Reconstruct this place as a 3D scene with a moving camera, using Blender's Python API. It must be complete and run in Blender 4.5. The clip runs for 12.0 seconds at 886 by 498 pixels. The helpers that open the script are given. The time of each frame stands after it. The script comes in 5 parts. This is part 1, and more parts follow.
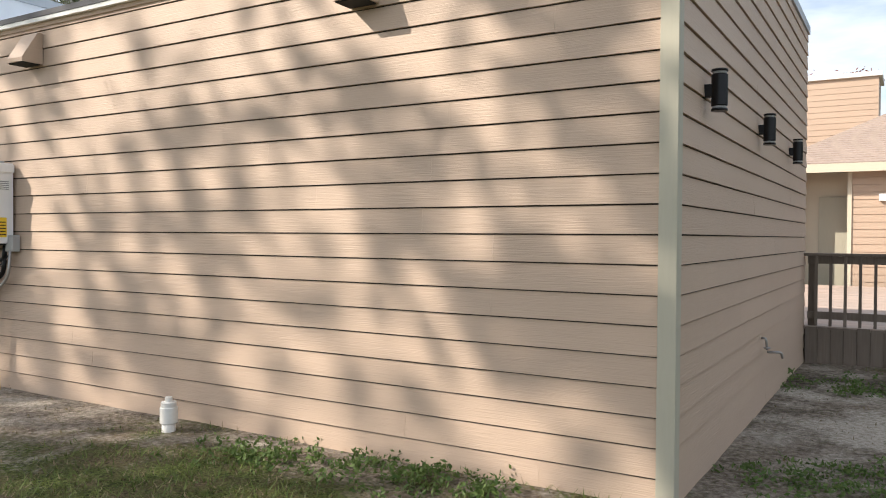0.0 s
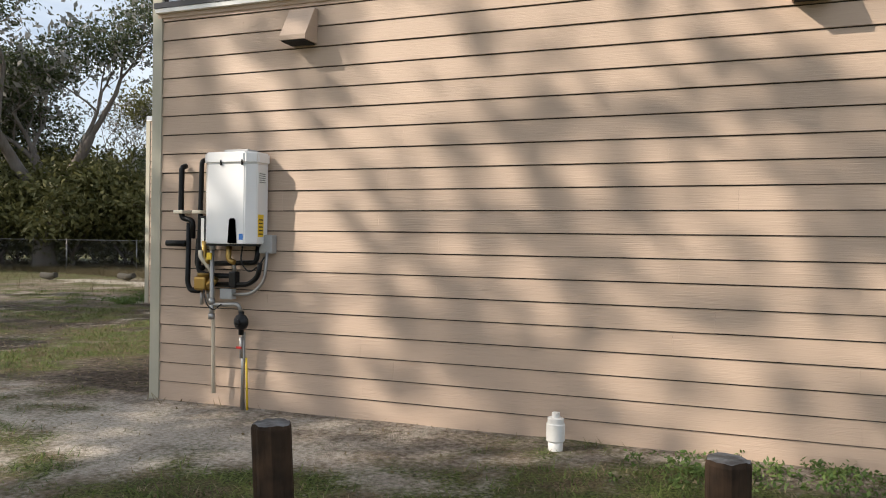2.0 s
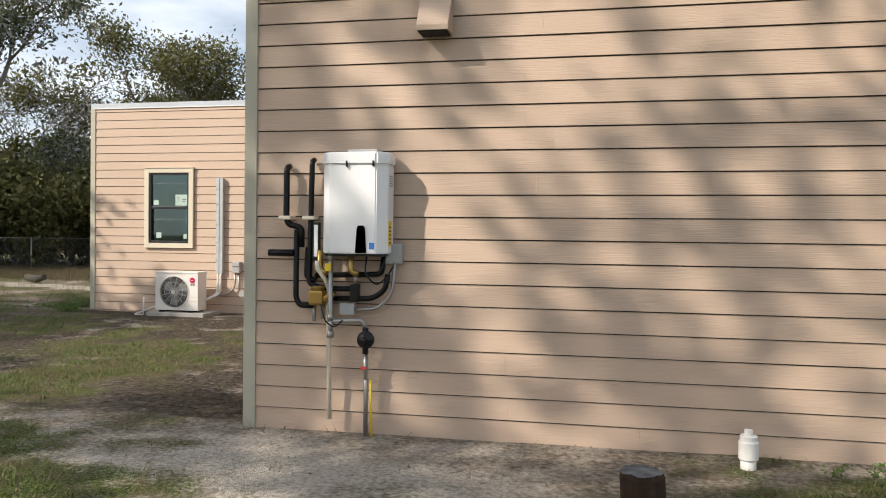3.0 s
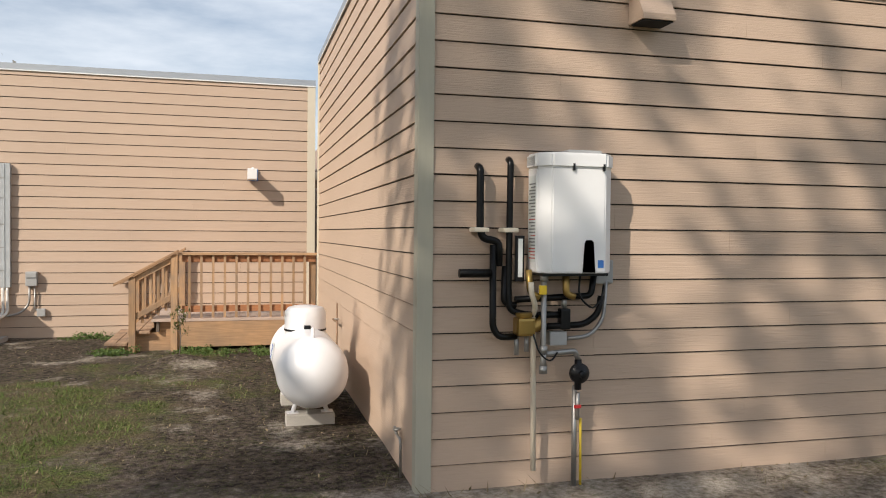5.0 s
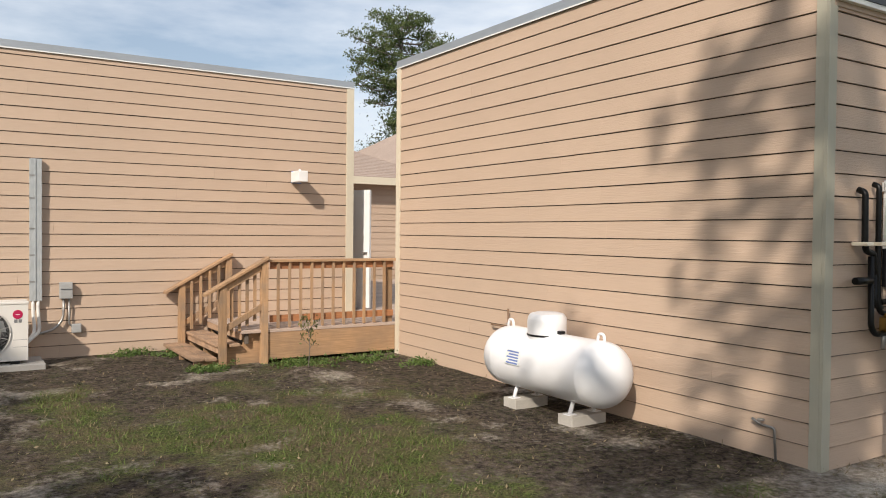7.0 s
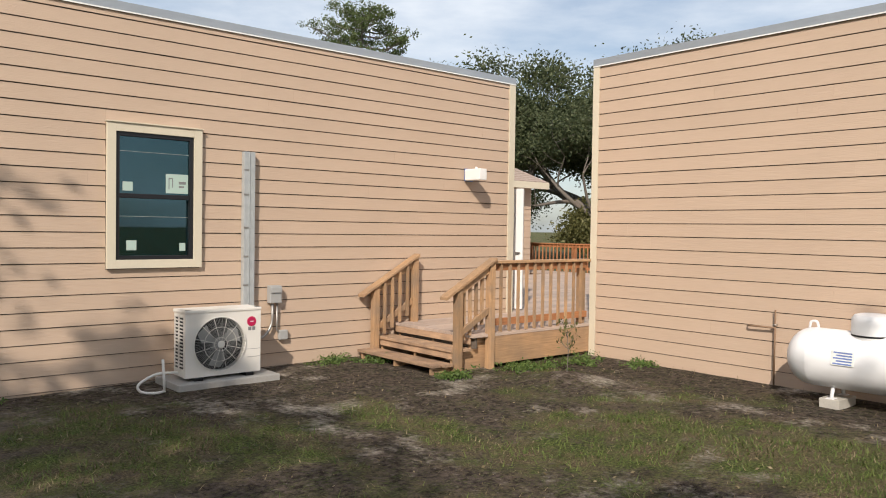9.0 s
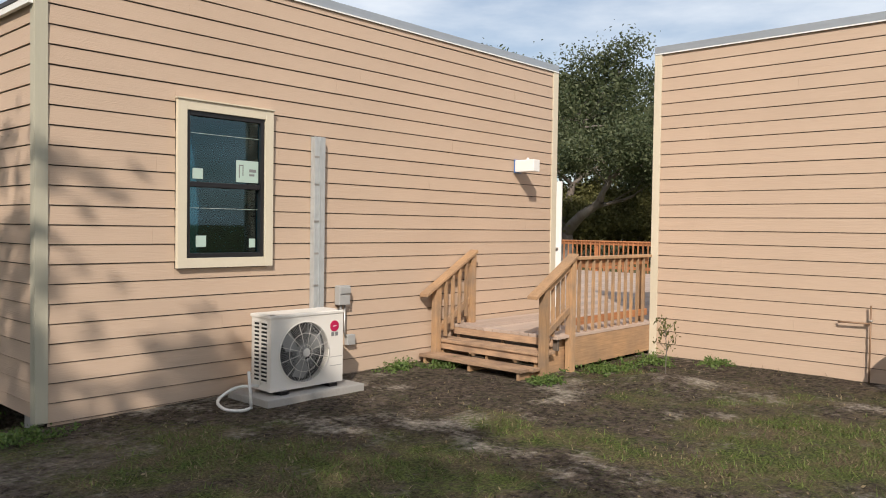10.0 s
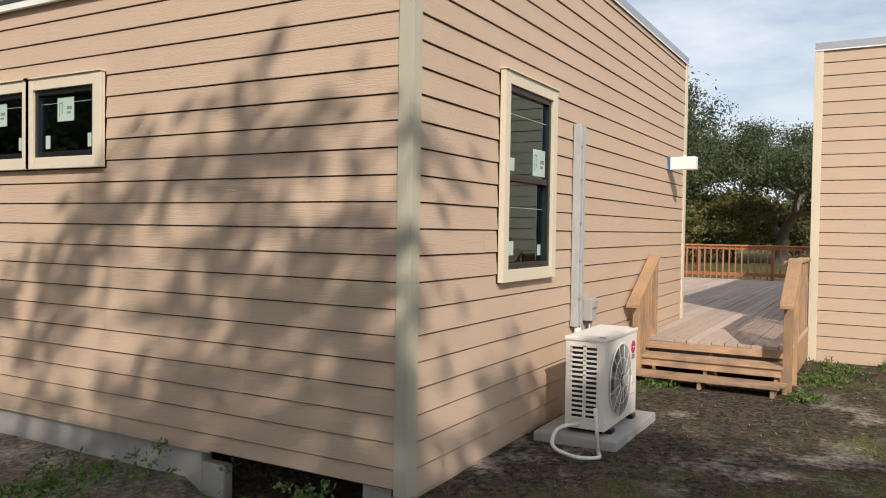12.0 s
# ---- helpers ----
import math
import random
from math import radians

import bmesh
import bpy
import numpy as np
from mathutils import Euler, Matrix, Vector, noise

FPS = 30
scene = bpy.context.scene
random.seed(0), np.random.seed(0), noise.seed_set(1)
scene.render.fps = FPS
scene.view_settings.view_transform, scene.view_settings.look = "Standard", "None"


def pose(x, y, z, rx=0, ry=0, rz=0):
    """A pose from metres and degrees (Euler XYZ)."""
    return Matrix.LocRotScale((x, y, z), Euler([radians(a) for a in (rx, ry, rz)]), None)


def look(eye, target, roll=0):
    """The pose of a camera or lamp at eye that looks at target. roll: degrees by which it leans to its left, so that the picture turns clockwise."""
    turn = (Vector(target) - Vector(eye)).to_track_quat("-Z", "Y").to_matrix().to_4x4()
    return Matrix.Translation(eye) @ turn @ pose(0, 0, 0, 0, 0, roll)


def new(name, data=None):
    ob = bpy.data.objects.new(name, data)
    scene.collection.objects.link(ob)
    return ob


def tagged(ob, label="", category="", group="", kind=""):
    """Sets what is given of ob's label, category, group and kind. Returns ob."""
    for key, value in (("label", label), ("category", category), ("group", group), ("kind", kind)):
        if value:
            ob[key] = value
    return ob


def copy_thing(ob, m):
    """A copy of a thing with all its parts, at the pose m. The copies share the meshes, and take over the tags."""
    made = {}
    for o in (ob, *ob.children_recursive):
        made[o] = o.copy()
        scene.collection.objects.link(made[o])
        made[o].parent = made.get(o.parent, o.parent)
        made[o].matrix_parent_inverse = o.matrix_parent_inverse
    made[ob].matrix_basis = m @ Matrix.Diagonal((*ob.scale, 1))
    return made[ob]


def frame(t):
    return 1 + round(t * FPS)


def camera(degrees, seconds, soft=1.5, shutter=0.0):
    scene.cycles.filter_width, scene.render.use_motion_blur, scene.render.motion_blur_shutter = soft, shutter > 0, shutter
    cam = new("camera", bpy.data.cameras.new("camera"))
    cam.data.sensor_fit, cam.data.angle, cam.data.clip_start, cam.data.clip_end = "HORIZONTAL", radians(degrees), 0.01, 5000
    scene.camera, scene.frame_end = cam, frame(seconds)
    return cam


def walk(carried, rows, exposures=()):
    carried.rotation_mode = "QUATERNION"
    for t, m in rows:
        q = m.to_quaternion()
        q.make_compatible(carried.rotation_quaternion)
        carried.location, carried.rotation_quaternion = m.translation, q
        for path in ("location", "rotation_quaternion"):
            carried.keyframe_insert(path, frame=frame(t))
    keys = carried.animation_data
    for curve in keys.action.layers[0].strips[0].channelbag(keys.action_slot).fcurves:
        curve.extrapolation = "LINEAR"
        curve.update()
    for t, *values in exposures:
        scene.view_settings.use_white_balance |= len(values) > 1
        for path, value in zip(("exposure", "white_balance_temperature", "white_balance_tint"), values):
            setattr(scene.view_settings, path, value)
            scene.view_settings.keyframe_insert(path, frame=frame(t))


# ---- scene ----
cam = camera(59.4, 12.0, soft=1.05)
METRES, EYE, TILT, LEAN, TURN = 26.208, 1.68, 0.0, 0.0, 31.0
ROWS = [
    (0.0, 0.0, 0.0, 0.0, 0.01, -0.96, -0.38),
    (0.5, -0.0262, 0.0146, 0.0002, -4.16, 1.59, -0.65),
    (1.0, -0.0636, 0.0191, -0.002, -4.5, 0.34, -0.94),
    (1.5, -0.1051, 0.0224, -0.0008, -7.08, 0.23, -0.92),
    (2.0, -0.1482, 0.0273, -0.0024, -10.23, -0.49, -0.81),
    (2.5, -0.1858, 0.0415, -0.0004, -13.66, -0.68, -0.82),
    (3.0, -0.2225, 0.0645, 0.0012, -19.34, -0.85, -0.65),
    (5.0, -0.3326, 0.1768, 0.0056, -45.76, -1.12, -0.54),
    (5.5, -0.3613, 0.2091, 0.0064, -53.34, -1.21, -0.43),
    (6.0, -0.3921, 0.2401, 0.0061, -59.79, -1.31, -0.46),
    (6.5, -0.4208, 0.2774, 0.0086, -62.95, -1.3, -0.51),
    (7.0, -0.4455, 0.3122, 0.0087, -63.37, -1.2, -0.58),
    (7.5, -0.4669, 0.3499, 0.0085, -63.56, -1.19, -0.71),
    (9.5, -0.5015, 0.5124, 0.0092, -74.96, -1.54, -0.79),
    (10.0, -0.4955, 0.5553, 0.0071, -78.5, -1.61, -0.83),
    (10.5, -0.4864, 0.5971, 0.0062, -83.48, -1.64, -0.84),
    (11.0, -0.4782, 0.6413, 0.0071, -87.19, -1.68, -0.88),
    (11.5, -0.4713, 0.6878, 0.0058, -89.48, -1.51, -0.89),
    (12.0, -0.4624, 0.7271, 0.0061, -91.51, -1.48, -0.85),
]
EXPOSURES = [(0.0, 0.45), (0.5, 0.1), (1.5, 0.18), (3.0, 0.17), (5.5, -0.12), (9.5, -0.12), (12.0, -0.13)]
walk(cam, [(t, pose(0, 0, EYE, TILT, LEAN, TURN) @ pose(METRES * x, METRES * y, METRES * z, 90 + pitch, roll, yaw)) for t, x, y, z, yaw, pitch, roll in ROWS], EXPOSURES)

# ---- light ----
SUN = Vector((-0.63, -0.52, 0.585)).normalized()
world = bpy.data.worlds.new("sky")
scene.world = world
world.use_nodes = True
wn, wl = world.node_tree.nodes, world.node_tree.links
wn.clear()
w_out, w_bg = wn.new("ShaderNodeOutputWorld"), wn.new("ShaderNodeBackground")
sky = wn.new("ShaderNodeTexSky")
sky.sky_type, sky.sun_disc = "NISHITA", False
sky.sun_elevation, sky.sun_rotation = math.asin(SUN.z), math.atan2(SUN.x, SUN.y)
sky.air_density, sky.dust_density = 1.0, 1.5
w_co, w_map = wn.new("ShaderNodeTexCoord"), wn.new("ShaderNodeMapping")
w_map.inputs["Scale"].default_value = (1.6, 1.6, 6.0)
w_noise, w_ramp, w_mix = wn.new("ShaderNodeTexNoise"), wn.new("ShaderNodeValToRGB"), wn.new("ShaderNodeMixRGB")
w_noise.inputs["Scale"].default_value, w_noise.inputs["Detail"].default_value = 2.2, 7.0
w_noise.inputs["Roughness"].default_value = 0.55
w_ramp.color_ramp.elements[0].position, w_ramp.color_ramp.elements[0].color = 0.36, (0.2, 0.2, 0.2, 1)
w_ramp.color_ramp.elements[1].position, w_ramp.color_ramp.elements[1].color = 0.68, (0.92, 0.92, 0.92, 1)
w_mix.inputs[2].default_value = (7.6, 8.1, 8.8, 1)
wl.new(w_co.outputs["Generated"], w_map.inputs["Vector"])
wl.new(w_map.outputs["Vector"], w_noise.inputs["Vector"])
wl.new(w_noise.outputs["Fac"], w_ramp.inputs["Fac"])
wl.new(w_ramp.outputs["Color"], w_mix.inputs[0])
wl.new(sky.outputs["Color"], w_mix.inputs[1])
wl.new(w_mix.outputs["Color"], w_bg.inputs["Color"])
w_bg.inputs["Strength"].default_value = 0.125
wl.new(w_bg.outputs["Background"], w_out.inputs["Surface"])
sun_data = bpy.data.lights.new("sun", "SUN")
sun_data.energy, sun_data.angle, sun_data.color = 5.0, radians(0.6), (1.0, 0.9, 0.79)
sun = new("sun", sun_data)
sun.matrix_world = look((0, 0, 0), -SUN)
sun.location = (-20, -20, 30)


# ---- materials ----
def material(name, colour, rough=0.7, metal=0.0, vary=0.15, grain=(8, 8, 8), bump=0.2, stain=0.12, stain_scale=1.2,
             second=None, random=0.0, bump_size=0.004, spec=0.5):
    """A painted or natural surface: a fine grain and a broad stain over one base colour."""
    m = bpy.data.materials.new(name)
    m.use_nodes = True
    n, l = m.node_tree.nodes, m.node_tree.links
    b = n["Principled BSDF"]
    b.inputs["Roughness"].default_value, b.inputs["Metallic"].default_value = rough, metal
    b.inputs["Specular IOR Level"].default_value = spec
    geo = n.new("ShaderNodeNewGeometry")
    mapping = n.new("ShaderNodeMapping")
    mapping.inputs["Scale"].default_value = grain
    l.new(geo.outputs["Position"], mapping.inputs["Vector"])
    fine, broad = n.new("ShaderNodeTexNoise"), n.new("ShaderNodeTexNoise")
    fine.inputs["Scale"].default_value, fine.inputs["Detail"].default_value = 1.0, 5.0
    broad.inputs["Scale"].default_value, broad.inputs["Detail"].default_value = stain_scale, 4.0
    l.new(mapping.outputs["Vector"], fine.inputs["Vector"])
    l.new(geo.outputs["Position"], broad.inputs["Vector"])
    mix = n.new("ShaderNodeMixRGB")
    mix.inputs[1].default_value = (*[c * (1 - vary) for c in colour], 1)
    mix.inputs[2].default_value = (*[min(1, c * (1 + vary)) for c in colour], 1)
    l.new(fine.outputs["Fac"], mix.inputs[0])
    ramp = n.new("ShaderNodeValToRGB")
    ramp.color_ramp.elements[0].position, ramp.color_ramp.elements[1].position = 0.38, 0.68
    l.new(broad.outputs["Fac"], ramp.inputs["Fac"])
    over = n.new("ShaderNodeMixRGB")
    over.inputs[2].default_value = (*(second or [c * 0.7 for c in colour]), 1)
    times = n.new("ShaderNodeMath")
    times.operation = "MULTIPLY"
    times.inputs[1].default_value = stain
    l.new(ramp.outputs["Color"], times.inputs[0])
    l.new(times.outputs[0], over.inputs[0])
    l.new(mix.outputs["Color"], over.inputs[1])
    last = over.outputs["Color"]
    if random:
        info, hsv = n.new("ShaderNodeObjectInfo"), n.new("ShaderNodeHueSaturation")
        span = n.new("ShaderNodeMapRange")
        span.inputs["To Min"].default_value, span.inputs["To Max"].default_value = 1 - random, 1 + random
        l.new(info.outputs["Random"], span.inputs["Value"])
        l.new(span.outputs["Result"], hsv.inputs["Value"])
        l.new(last, hsv.inputs["Color"])
        last = hsv.outputs["Color"]
    l.new(last, b.inputs["Base Color"])
    bp = n.new("ShaderNodeBump")
    bp.inputs["Strength"].default_value, bp.inputs["Distance"].default_value = bump, bump_size
    l.new(fine.outputs["Fac"], bp.inputs["Height"])
    l.new(bp.outputs["Normal"], b.inputs["Normal"])
    return m


def leaf_material(name, low, high, rough=0.55):
    """Foliage: hue varies leaf by leaf, with some light let through."""
    m = bpy.data.materials.new(name)
    m.use_nodes = True
    n, l = m.node_tree.nodes, m.node_tree.links
    b = n["Principled BSDF"]
    b.inputs["Roughness"].default_value = rough
    b.inputs["Specular IOR Level"].default_value = 0.3
    geo, mix = n.new("ShaderNodeNewGeometry"), n.new("ShaderNodeMixRGB")
    mix.inputs[1].default_value, mix.inputs[2].default_value = (*low, 1), (*high, 1)
    l.new(geo.outputs["Random Per Island"], mix.inputs[0])
    l.new(mix.outputs["Color"], b.inputs["Base Color"])
    tr, add = n.new("ShaderNodeBsdfTranslucent"), n.new("ShaderNodeMixShader")
    l.new(mix.outputs["Color"], tr.inputs["Color"])
    add.inputs[0].default_value = 0.25
    l.new(b.outputs[0], add.inputs[1])
    l.new(tr.outputs[0], add.inputs[2])
    l.new(add.outputs[0], n["Material Output"].inputs["Surface"])
    return m


SIDING = material("peach_siding_paint", (0.50, 0.372, 0.275), 0.6, vary=0.08, grain=(5, 5, 150), bump=0.9, stain=0.14, stain_scale=0.8, random=0.02, bump_size=0.003)
TRIM = material("sage_trim_paint", (0.43, 0.405, 0.315), 0.6, vary=0.05, grain=(60, 60, 6), bump=0.15, stain=0.1)
WINTRIM = material("cream_trim_paint", (0.62, 0.555, 0.43), 0.6, vary=0.05, grain=(40, 40, 40), bump=0.1, stain=0.08)
# Wall core, near-black so that board gaps carry a painted lap shadow.
WALLCORE = material("shade_dark_sheathing", (0.03, 0.022, 0.017), 0.8)
FLASH = material("galvanised_flashing", (0.42, 0.45, 0.48), 0.45, 0.55, vary=0.1, grain=(3, 3, 30), stain=0.2)
SHEET = material("pale_galvanised_sheet", (0.44, 0.46, 0.46), 0.5, 0.25, vary=0.25, grain=(25, 25, 8), stain=0.4, stain_scale=6, second=(0.36, 0.38, 0.40))
WHITEMETAL = material("white_drip_edge", (0.78, 0.78, 0.75), 0.45, vary=0.04, stain=0.12)
DARKMETAL = material("dark_roof_edge", (0.05, 0.05, 0.055), 0.5, vary=0.2)
MEMBRANE = material("white_roof_membrane", (0.72, 0.76, 0.8), 0.6, vary=0.05, stain=0.15)
BLACKFRAME = material("black_vinyl_frame", (0.012, 0.012, 0.014), 0.35, vary=0.2, bump=0.05)
PINE = material("weathered_pine", (0.40, 0.245, 0.13), 0.75, vary=0.45, grain=(55, 55, 4), bump=0.45, stain=0.65, stain_scale=4.5, second=(0.23, 0.175, 0.13), random=0.2)
PINEX = material("weathered_pine_long", (0.42, 0.255, 0.135), 0.75, vary=0.45, grain=(4, 60, 60), bump=0.45, stain=0.6, stain_scale=3.0, second=(0.22, 0.155, 0.105), random=0.18)
PINEY = material("weathered_pine_tread", (0.39, 0.255, 0.16), 0.78, vary=0.5, grain=(60, 4, 60), bump=0.5, stain=0.7, stain_scale=4.0, second=(0.17, 0.115, 0.08), random=0.18)
PINERED = material("oiled_red_pine", (0.42, 0.18, 0.075), 0.65, vary=0.4, grain=(6, 6, 50), bump=0.4, stain=0.5, stain_scale=3.0, second=(0.22, 0.10, 0.05), random=0.15)
DECKWOOD = material("deck_boards", (0.46, 0.35, 0.28), 0.75, vary=0.25, grain=(4, 60, 60), bump=0.35, stain=0.5, stain_scale=1.5, second=(0.34, 0.29, 0.26), random=0.12)
# Weathered deck wood out of the sun; its shade is put into the dark grey.
GREYWOOD = material("shaded_weathered_wood", (0.17, 0.135, 0.105), 0.85, vary=0.3, grain=(50, 50, 3), bump=0.5, stain=0.4, random=0.15)
DARKPOST = material("tarred_post", (0.028, 0.019, 0.013), 0.8, vary=0.5, grain=(60, 60, 5), bump=0.8, stain=0.5, second=(0.085, 0.05, 0.03), stain_scale=8, bump_size=0.01, spec=0.12)
POSTTOP = material("cut_post_top", (0.06, 0.055, 0.05), 0.85, vary=0.5, grain=(50, 50, 50), bump=0.7, stain=0.6, second=(0.22, 0.22, 0.22), stain_scale=14)
WHITEPAINT = material("white_enamel", (0.80, 0.80, 0.79), 0.32, vary=0.03, stain=0.12, stain_scale=3, second=(0.62, 0.60, 0.56))
TANKPAINT = material("white_tank_paint", (0.80, 0.80, 0.81), 0.38, vary=0.03, stain=0.2, stain_scale=2.5, second=(0.60, 0.57, 0.52))
ACPAINT = material("ivory_enamel", (0.72, 0.69, 0.635), 0.4, vary=0.03, stain=0.08)
PVC = material("white_pvc", (0.76, 0.75, 0.71), 0.35, vary=0.03, stain=0.3, stain_scale=12, second=(0.45, 0.42, 0.37))
CREAMPVC = material("cream_pvc", (0.76, 0.68, 0.54), 0.4, vary=0.05)
FOAM = material("black_pipe_insulation", (0.005, 0.005, 0.005), 0.32, vary=0.4, grain=(60, 60, 60), bump=0.5, spec=0.22)
BLACKPLASTIC = material("black_plastic", (0.007, 0.007, 0.008), 0.35, vary=0.1, spec=0.3)
BRASS = material("brass", (0.40, 0.26, 0.08), 0.38, 0.9, vary=0.15)
GALV = material("galvanised_pipe", (0.38, 0.37, 0.35), 0.42, 0.75, vary=0.2, stain=0.4, stain_scale=9)
RUSTPIPE = material("brown_gas_pipe", (0.24, 0.15, 0.09), 0.55, 0.3, vary=0.25)
GREYPLASTIC = material("grey_plastic_box", (0.36, 0.36, 0.35), 0.5, vary=0.05)
YELLOW = material("yellow_plastic", (0.80, 0.55, 0.03), 0.45, vary=0.05)
RED = material("red_plastic", (0.5, 0.03, 0.03), 0.4)
MAGENTA = material("crimson_enamel", (0.45, 0.01, 0.07), 0.4, vary=0.03)
BLUE = material("blue_plastic", (0.05, 0.19, 0.55), 0.5, vary=0.05)
STICKER = material("pale_green_film", (0.42, 0.54, 0.48), 0.5, vary=0.04)
PAPER = material("white_paper", (0.74, 0.76, 0.73), 0.7, vary=0.03)
INK = material("grey_print", (0.2, 0.2, 0.2), 0.7)
BLUEINK = material("blue_print", (0.14, 0.2, 0.45), 0.7)
REDINK = material("red_print", (0.5, 0.12, 0.10), 0.7)
CONCRETE = material("concrete", (0.36, 0.345, 0.32), 0.85, vary=0.12, grain=(40, 40, 40), bump=0.5, stain=0.4, stain_scale=4, second=(0.3, 0.28, 0.25))
BLOCK = material("concrete_block", (0.46, 0.43, 0.38), 0.9, vary=0.2, grain=(90, 90, 90), bump=0.8, stain=0.3, stain_scale=8)
# Near-black that paints the shade inside openings and hollows.
SHADEBLACK = material("black_for_inner_shade", (0.012, 0.012, 0.012), 0.9)
WIRE = material("grey_coated_wire", (0.30, 0.30, 0.29), 0.5, vary=0.05)
FINS = material("coil_fins", (0.05, 0.05, 0.05), 0.5, 0.5, grain=(3, 3, 200))
SHINGLE = material("asphalt_shingle", (0.36, 0.28, 0.23), 0.9, vary=0.35, grain=(14, 14, 30), bump=0.5, stain=0.3)
BARK = material("bark", (0.14, 0.115, 0.095), 0.9, vary=0.4, grain=(14, 14, 4), bump=0.8, bump_size=0.02, stain=0.4, second=(0.25, 0.24, 0.22))
ROOMDARK = material("room_wall", (0.5, 0.55, 0.55), 0.8)
LOG = material("mossy_log", (0.05, 0.045, 0.035), 0.9, vary=0.5, grain=(20, 20, 20), bump=0.8)
OAKLEAF = leaf_material("oak_leaves", (0.038, 0.058, 0.024), (0.12, 0.135, 0.065))
OLIVELEAF = leaf_material("olive_leaves", (0.08, 0.085, 0.028), (0.19, 0.18, 0.07))
PINELEAF = leaf_material("pine_needles", (0.05, 0.085, 0.025), (0.14, 0.17, 0.06))
RUSTLEAF = leaf_material("rust_leaves", (0.20, 0.06, 0.05), (0.32, 0.12, 0.09))
MOSS = leaf_material("grey_moss", (0.20, 0.20, 0.18), (0.33, 0.32, 0.29))
GRASS = leaf_material("grass_blades", (0.05, 0.085, 0.016), (0.16, 0.20, 0.05))
DRYGRASS = leaf_material("dry_grass", (0.15, 0.115, 0.06), (0.30, 0.24, 0.14))
BROWNGRASS = leaf_material("brown_field_grass", (0.07, 0.055, 0.028), (0.19, 0.15, 0.08))
WEED = leaf_material("weed_leaves", (0.06, 0.11, 0.025), (0.15, 0.21, 0.06))


def glass_material():
    m = bpy.data.materials.new("window_glass")
    m.use_nodes = True
    n, l = m.node_tree.nodes, m.node_tree.links
    n.remove(n["Principled BSDF"])
    clear, gloss, mix, fres = n.new("ShaderNodeBsdfTransparent"), n.new("ShaderNodeBsdfGlossy"), n.new("ShaderNodeMixShader"), n.new("ShaderNodeFresnel")
    clear.inputs["Color"].default_value = (0.28, 0.55, 0.62, 1)
    gloss.inputs["Roughness"].default_value = 0.02
    fres.inputs["IOR"].default_value = 2.0
    gloss.inputs["Color"].default_value = (0.62, 0.88, 0.95, 1)
    l.new(fres.outputs[0], mix.inputs[0])
    l.new(clear.outputs[0], mix.inputs[1])
    l.new(gloss.outputs[0], mix.inputs[2])
    l.new(mix.outputs[0], n["Material Output"].inputs["Surface"])
    return m


GLASS = glass_material()


